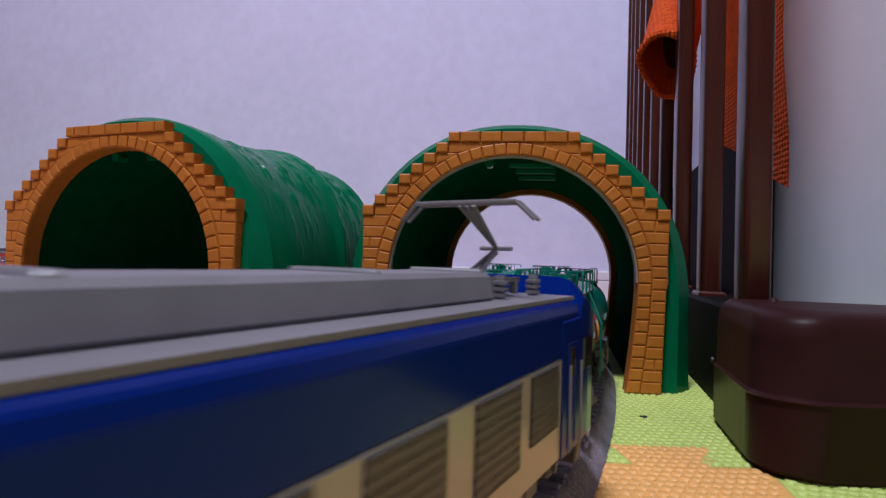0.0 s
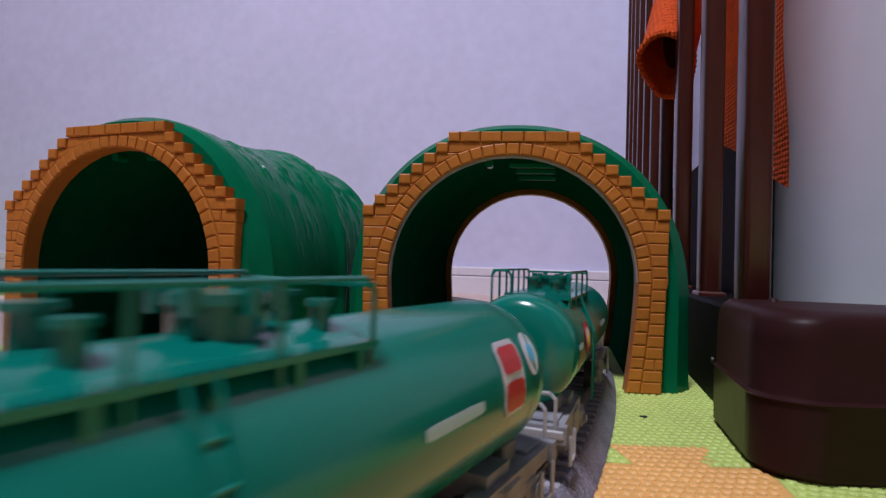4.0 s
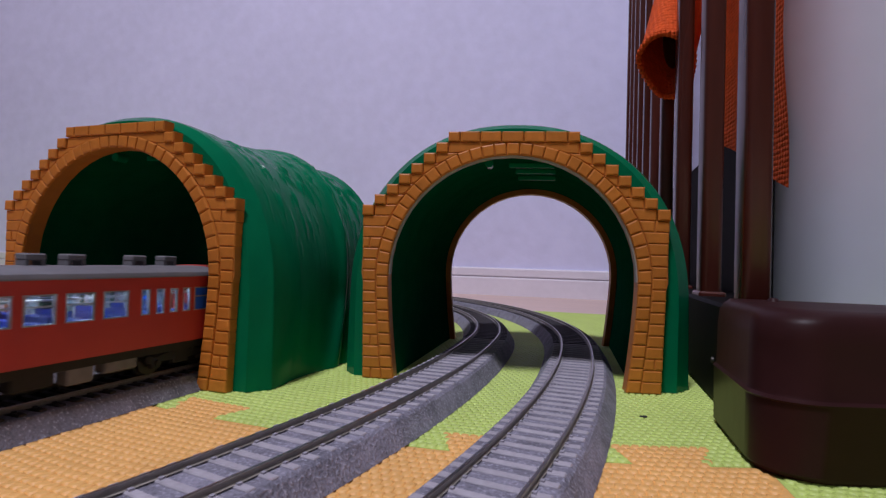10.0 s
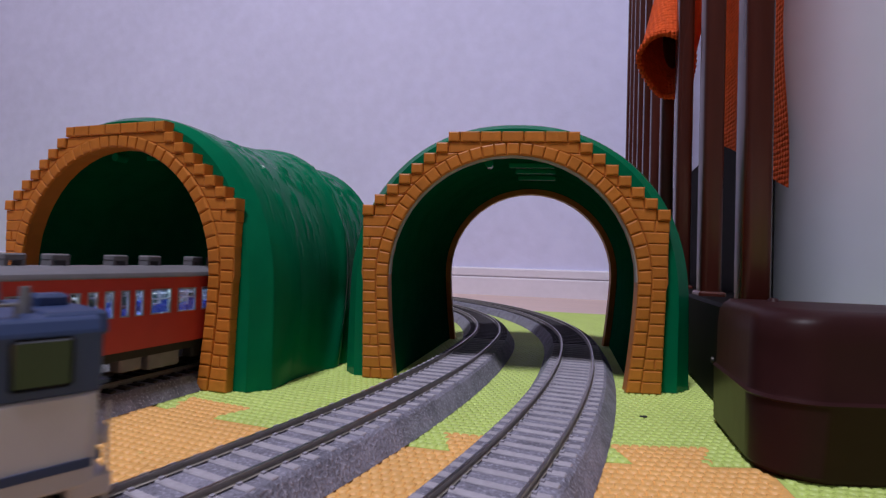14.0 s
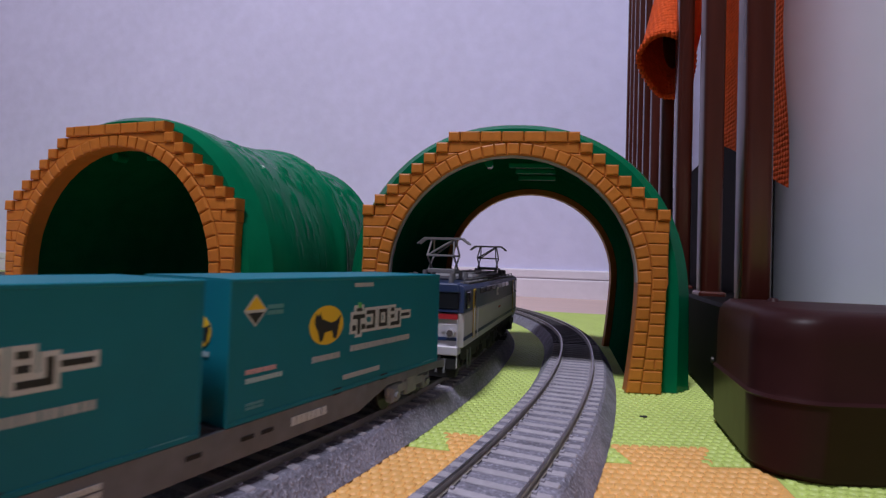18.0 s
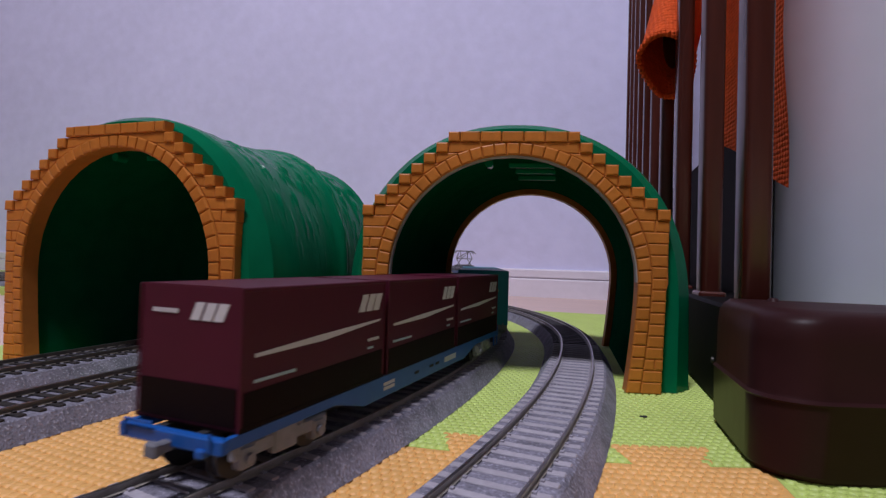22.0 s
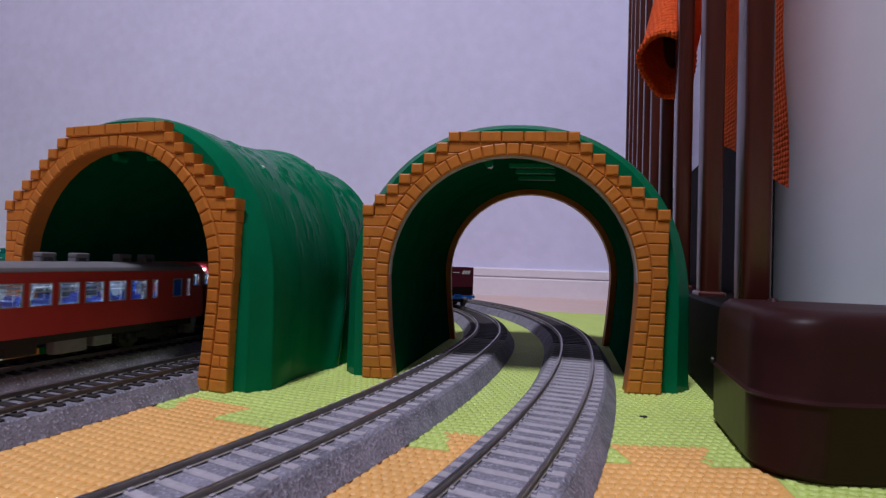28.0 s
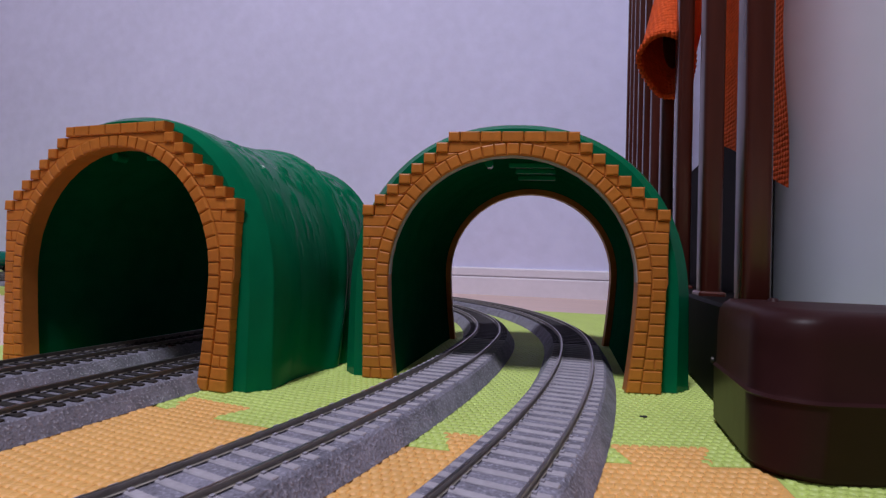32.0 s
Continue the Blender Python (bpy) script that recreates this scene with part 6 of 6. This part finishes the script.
def teal_container(L):
    z0, z1, hw = 0.0126, 0.0457, 0.0153
    root = container_body("freight_container", "teal freight container with a yellow disc emblem and white lettering", 0, L, z0, z1, V_TEAL)
    for sx in (-1, 1):
        x = sx * hw
        k = -sx        # reading direction on this side
        def at(u):
            return -k * u
        a = lambda u, v: tuple(sorted((at(u), at(v))))
        # diamond mark: yellow above, black below, white rim
        cy, cz = at(-0.0414), 0.0382
        outline_side(root, "diamond_mark", x, [(cy - 0.0034, cz), (cy, cz + 0.0038), (cy + 0.0034, cz), (cy, cz - 0.0038)], V_WHITE)
        outline_side(root, "diamond_top", x + sx * 0.00008, [(cy - 0.0029, cz + 0.0002), (cy, cz + 0.0033), (cy + 0.0029, cz + 0.0002)], V_DISC)
        outline_side(root, "diamond_bottom", x + sx * 0.00008, [(cy - 0.0024, cz - 0.0005), (cy, cz - 0.0032), (cy + 0.0024, cz - 0.0005)], V_INK)
        u0, u1 = a(-0.0378, -0.0325)
        bars(root, "x", x, u0, u1, 0.0367, 0.0395, 2, V_FAINT)
        # yellow disc with a plain dark shape
        cy, cz = at(-0.0161), 0.0324
        outline_side(root, "yellow_disc", x + sx * 0.00008, ellipse(cy, cz, 0.0070, 0.0054), V_DISC, "yellow disc with a dark shape")
        outline_side(root, "disc_figure", x + sx * 0.00016, [(cy - k * q * 0.98, cz + v * 0.92) for q, v in ((-0.0048, 0.0038), (-0.0038, 0.0028), (-0.0030, 0.0040), (-0.0022, 0.0020), (0.0016, 0.0006), (0.0040, 0.0010), (0.0060, 0.0028), (0.0052, -0.0002), (0.0042, -0.0042), (0.0030, -0.0044), (0.0020, -0.0018), (-0.0010, -0.0022), (-0.0020, -0.0048), (-0.0030, -0.0046), (-0.0036, -0.0020), (-0.0052, 0.0008))], V_INK)
        u0, u1 = a(-0.0215, -0.0100)
        bars(root, "x", x, u0, u1, 0.0224, 0.0246, 1, V_SOFT)
        # word mark as plain dark strokes with soft white rims
        marks = [(0, 0.30, 0.86, 0.72, 0.98), (0, 0.06, 0.58, 0.94, 0.74), (0, 0.40, 0.0, 0.60, 0.58), (0, 0.02, 0.16, 0.30, 0.36), (0, 0.70, 0.16, 0.98, 0.36),
                 (1, 0.06, 0.80, 0.94, 1.0), (1, 0.74, 0.0, 0.94, 0.80), (1, 0.06, 0.0, 0.74, 0.20),
                 (2, 0.06, 0.80, 0.94, 1.0), (2, 0.06, 0.0, 0.26, 0.80), (2, 0.74, 0.0, 0.94, 0.80), (2, 0.26, 0.0, 0.74, 0.20),
                 (3, 0.06, 0.76, 0.40, 0.96), (3, 0.06, 0.40, 0.40, 0.60), (3, 0.06, 0.0, 0.76, 0.20), (3, 0.76, 0.0, 0.96, 0.74),
                 (4, 0.0, 0.40, 1.0, 0.62)]
        rim = 0.0009
        for j, (i, p0, q0, p1, q1) in enumerate(marks):
            w, h = ((0.0066, 0.0080), (0.0052, 0.0056), (0.0052, 0.0056), (0.0060, 0.0062), (0.0052, 0.0050))[i]
            u, zb = -0.0050 + 0.0067 * i, 0.0323 - h / 2
            v0, v1 = a(u + w * p0, u + w * p1)
            X0, X1 = sorted((x - sx * 0.0001, x + sx * (0.00010 + 0.000001 * j)))
            bx("word_ground", (X0, v0 - rim, zb + h * q0 - rim), (X1, v1 + rim, zb + h * q1 + rim), V_WHITE, root)
            X0, X1 = sorted((x - sx * 0.0001, x + sx * 0.00020))
            bx("word_stroke", (X0, v0, zb + h * q0), (X1, v1, zb + h * q1), V_INK, root)
        lv0, lv1 = a(-0.0022, -0.0006)
        bx("leaf_mark", (x - 0.00018, lv0, 0.0362), (x + 0.00018, lv1, 0.0378), V_LEAF, root)
        u0, u1 = a(-0.0052, 0.0278)
        bars(root, "x", x, u0, u1, 0.0232, 0.0256, 1, V_SOFT)
        u0, u1 = a(-0.0437, -0.0344)
        bars(root, "x", x, u0, u1, 0.0233, 0.0248, 1, V_PINK)
        u0, u1 = a(-0.0436, -0.0321)
        bars(root, "x", x, u0, u1, 0.0212, 0.0228, 1, V_PALE)
        u0, u1 = a(-0.0433, -0.0381)
        bars(root, "x", x, u0, u1, 0.0152, 0.0170, 2, V_FAINT)
        u0, u1 = a(-0.0082, 0.0099)
        bx("white_bar", (x - 0.00008, u0, 0.0158), (x + 0.00008, u1, 0.0172), V_SOFT, root)
        u0, u1 = a(-0.0040, 0.0053)
        bx("white_bar", (x - 0.00008, u0, 0.0425), (x + 0.00008, u1, 0.0437), V_SOFT, root)
        u0, u1 = a(0.0378, 0.0458)
        bars(root, "x", x, u0, u1, 0.0130, 0.0139, 1, V_FAINT)
        for u in (-0.0108, 0.0126):
            bx("fork_pocket", (x - 0.00008, at(u) - 0.0019, 0.0122), (x + 0.00014, at(u) + 0.0019, 0.0140), V_INK, root)
    for sy in (-1, 1):
        y = sy * (L / 2 + 0.0001)
        cx = -sy * 0.0048
        part("yellow_disc", prism(ellipse(cx, 0.0332, 0.0044, 0.0038), "y", y - 0.00008, y + 0.00008), V_DISC, root)
        part("disc_figure", prism([(cx + q * 0.72, 0.0332 + v * 0.7) for q, v in ((-0.0048, 0.0036), (-0.0022, 0.0020), (0.0016, 0.0008), (0.0056, 0.0026), (0.0042, -0.0040), (0.0020, -0.0018), (-0.0020, -0.0044), (-0.0040, -0.0010))], "y", y - 0.00016, y + 0.00016), V_INK, root)
        bars(root, "y", y, cx - 0.0044, cx + 0.0044, 0.0274, 0.0290, 1, V_PALE)
        lo, hi = sorted((sy * 0.0128, sy * 0.0025))
        bars(root, "y", y, lo, hi, 0.0349, 0.0358, 1, V_FAINT)
    return root


def maroon_container(L):
    z0, z1, hw = 0.0126, 0.0440, 0.0153
    root = container_body("freight_container", "maroon freight container with a dark lower band and white stripe", 0, L, z0, z1, V_MAROON, hw, V_MAROON2)
    for sx in (-1, 1):
        x = sx * hw
        k = -sx
        def at(u):
            return -k * u
        a = lambda u, v: tuple(sorted((at(u), at(v))))
        h = L / 2
        # dark band that rises towards one end
        outline_side(root, "dark_band", x, [(at(-h + 0.001), z0 + 0.001), (at(h - 0.001), z0 + 0.001), (at(h - 0.001), z0 + 0.0092), (at(-h + 0.001), z0 + 0.0084)], V_MAROON2, "dark brown lower band", 0.00006)
        outline_side(root, "white_stripe", x + sx * 0.00008, [(at(-h + 0.004), 0.0292), (at(-0.004), 0.0305), (at(h - 0.003), 0.0318), (at(h - 0.003), 0.0312), (at(-0.002), 0.0288), (at(-h + 0.004), 0.0284)], V_WHITE, "tapering white stripe")
        # plain slanted mark
        s = 0.0024
        for i, w in enumerate((0.0034, 0.0036, 0.0036)):
            u = h - 0.0165 + 0.0043 * i
            outline_side(root, "white_mark", x + sx * 0.00008, [(at(u), 0.0348), (at(u + w), 0.0348), (at(u + w + s), 0.0400), (at(u + s), 0.0400)], V_WHITE)
        u0, u1 = a(h - 0.0105, h - 0.0035)
        bars(root, "x", x + sx * 0.00008, u0, u1, 0.0252, 0.0264, 1, V_WHITE)
        bars(root, "x", x + sx * 0.00008, u0, sum((u0, u1)) / 2, 0.0228, 0.0238, 1, V_PALE)
        u0, u1 = a(-h + 0.004, -h + 0.019)
        bars(root, "x", x + sx * 0.00008, u0, u1, 0.0226, 0.0236, 1, V_PALE)
    for sy in (-1, 1):
        y = sy * (L / 2 + 0.0001)
        part("dark_band", prism([(-hw + 0.001, z0 + 0.001), (hw - 0.001, z0 + 0.001), (hw - 0.001, z0 + 0.0095), (-hw + 0.001, z0 + 0.0095)], "y", y - 0.00008, y + 0.00008), V_MAROON2, root)
        for i, w in enumerate((0.0026, 0.0028, 0.0028)):
            u = -sy * (0.0002 + 0.0034 * i)
            pts = [(u, 0.0362), (u - sy * w, 0.0362), (u - sy * (w + 0.0018), 0.0402), (u - sy * 0.0018, 0.0402)]
            part("white_mark", prism(pts, "y", y - 0.00008, y + 0.00016), V_WHITE, root)
        p, q = sorted((sy * 0.0035, sy * 0.0115))
        bars(root, "y", y, p, q, 0.0372, 0.0386, 1, V_WHITE)
    return root


# ---- make up the trains ----
TRAINS = []


def glide(*knots):
    """Distance along the line from knots of (seconds, metres), straight between them."""
    def at(t):
        for (t0, s0), (t1, s1) in zip(knots, knots[1:]):
            if t <= t1:
                return s0 + (s1 - s0) * (t - t0) / (t1 - t0)
        return knots[-1][1]
    return at


FREIGHT = glide((0, -0.2855 - 0.078 * 14), (14, -0.2855), (17, -0.0415), (18, -0.2855 + 4 * 0.0805), (19, 0.1188), (20, 0.1985), (22.4, 0.3890), (24, 0.5195), (32, -0.2855 + 0.0805 * 18))
TANKS = glide((0, -0.1984), (0.4, -0.2444), (1.0, -0.3184), (2.0, -0.4308), (3.0, -0.5370), (6.5, -0.9270), (22, 1.128 - LINE1.length + 0.92), (32, 1.128 - LINE1.length - 0.23))
RED1 = glide((0, 0.5555), (32, 0.5555 - 0.0834 * 32))
RED2 = glide((0, 1.160 - LINE4.length), (24, 0.0120), (25, 0.0955), (25.5, 0.1366), (28, 0.3591), (29, 0.4472), (32, 0.7183))


def enlist(made, line, f, off, half, ahead, load=()):
    """A vehicle, its line, its way, and the loads that ride on it: (container, y)."""
    ob, bogies = made
    TRAINS.append((ob, bogies, line, f, off, half, ahead, load))


def copy_vehicle(made):
    root = copy_thing(made[0], Matrix.Identity(4))
    kids = [o for o in root.children if o.name.split(".")[0] == "bogie"]
    kids.sort(key=lambda o: -o.location.y)
    return root, [(o, o.location.y) for o in kids]


enlist(freight_locomotive(), LINE2, FREIGHT, -0.0858, 0.058, 1)
box31, box20 = 0.0970, 0.0642
enlist(flat_wagon("grey container flat wagon carrying two teal containers", 0.205, V_GREYU, V_PALEU, 0.048), LINE2, FREIGHT, -0.2905, 0.080, 1, [(teal_container(box31), 0.0485), (teal_container(box31), -0.0555)])
enlist(flat_wagon("blue container flat wagon carrying three maroon containers", 0.205, V_WAGONBLUE, V_PALEU, 0.046, 0.0056), LINE2, FREIGHT, -0.5150, 0.080, 1, [(maroon_container(box20), 0.0669), (maroon_container(box20), 0.0), (maroon_container(box20), -0.0669)])
enlist(blue_locomotive(), LINE1, TANKS, -0.113, 0.062, -1)
plain_tank, tank = tank_wagon(False), tank_wagon(True)
for k, made in enumerate((plain_tank, tank, copy_vehicle(tank), copy_vehicle(plain_tank))):
    enlist(made, LINE1, TANKS, 0.0620 + 0.1417 * k, 0.043, -1)
G1, G2 = "four-car red railcar train", "two-car red railcar train"
enlist(railcar("vermilion diesel railcar with lit headlights and lit windows", True, False, -1, 1, G1, WINDOWS_A), LINE3, RED1, 0.0959, 0.065, -1)
enlist(railcar("vermilion diesel railcar with lit windows and grey roof", False, True, 0, 0, G1, WINDOWS_B), LINE3, RED1, 0.2973, 0.065, -1)
enlist(railcar("vermilion diesel railcar with lit windows and grey roof", True, False, -1, 0, G1, WINDOWS_A), LINE3, RED1, 0.5030, 0.065, -1)
enlist(railcar("vermilion diesel railcar with lit windows and grey roof", False, True, 0, 0, G1, WINDOWS_B), LINE3, RED1, 0.7044, 0.065, -1)
enlist(railcar("vermilion diesel railcar with a cab at each end", True, True, 0, 0, G2, WINDOWS_TWO, True), LINE4, RED2, -0.0957, 0.065, 1)
enlist(railcar("vermilion diesel railcar with grey gangway posts and lit lamps", True, True, -1, 0, G2, WINDOWS_TWO), LINE4, RED2, -0.2972, 0.065, 1)


def motions():
    """Every vehicle runs along its line; bogies turn with the rails, loads ride along."""
    for ob, bogies, line, way, off, half, ahead, load in TRAINS:
        rows, turns = [], [[] for _ in bogies]
        loads = [[] for _ in load]
        t = 0.0
        while t < 32.01:
            s = way(t) + off
            ax, ay, _ = line.at(s + half)
            cx, cy, _ = line.at(s - half)
            h = math.atan2(ay - cy, ax - cx) - math.pi / 2 + (math.pi if ahead < 0 else 0)
            m = Matrix.Translation(((ax + cx) / 2, (ay + cy) / 2, RAIL)) @ Matrix.Rotation(h, 4, "Z")
            rows.append((t, m))
            inv = m.inverted()
            for q, (b, y) in zip(turns, bogies):
                px, py, ph = line.at(s + (y if ahead > 0 else -y))
                q.append((t, inv @ (Matrix.Translation((px, py, RAIL)) @ Matrix.Rotation(ph - math.pi / 2 + (math.pi if ahead < 0 else 0), 4, "Z"))))
            for q, (c, y) in zip(loads, load):
                q.append((t, m @ Matrix.Translation((0, y, 0))))
            t += 0.5
        walk(ob, rows)
        for q, (b, y) in zip(turns, bogies):
            walk(b, q)
        for q, (c, y) in zip(loads, load):
            walk(c, q)


# ---- run ----
motions()
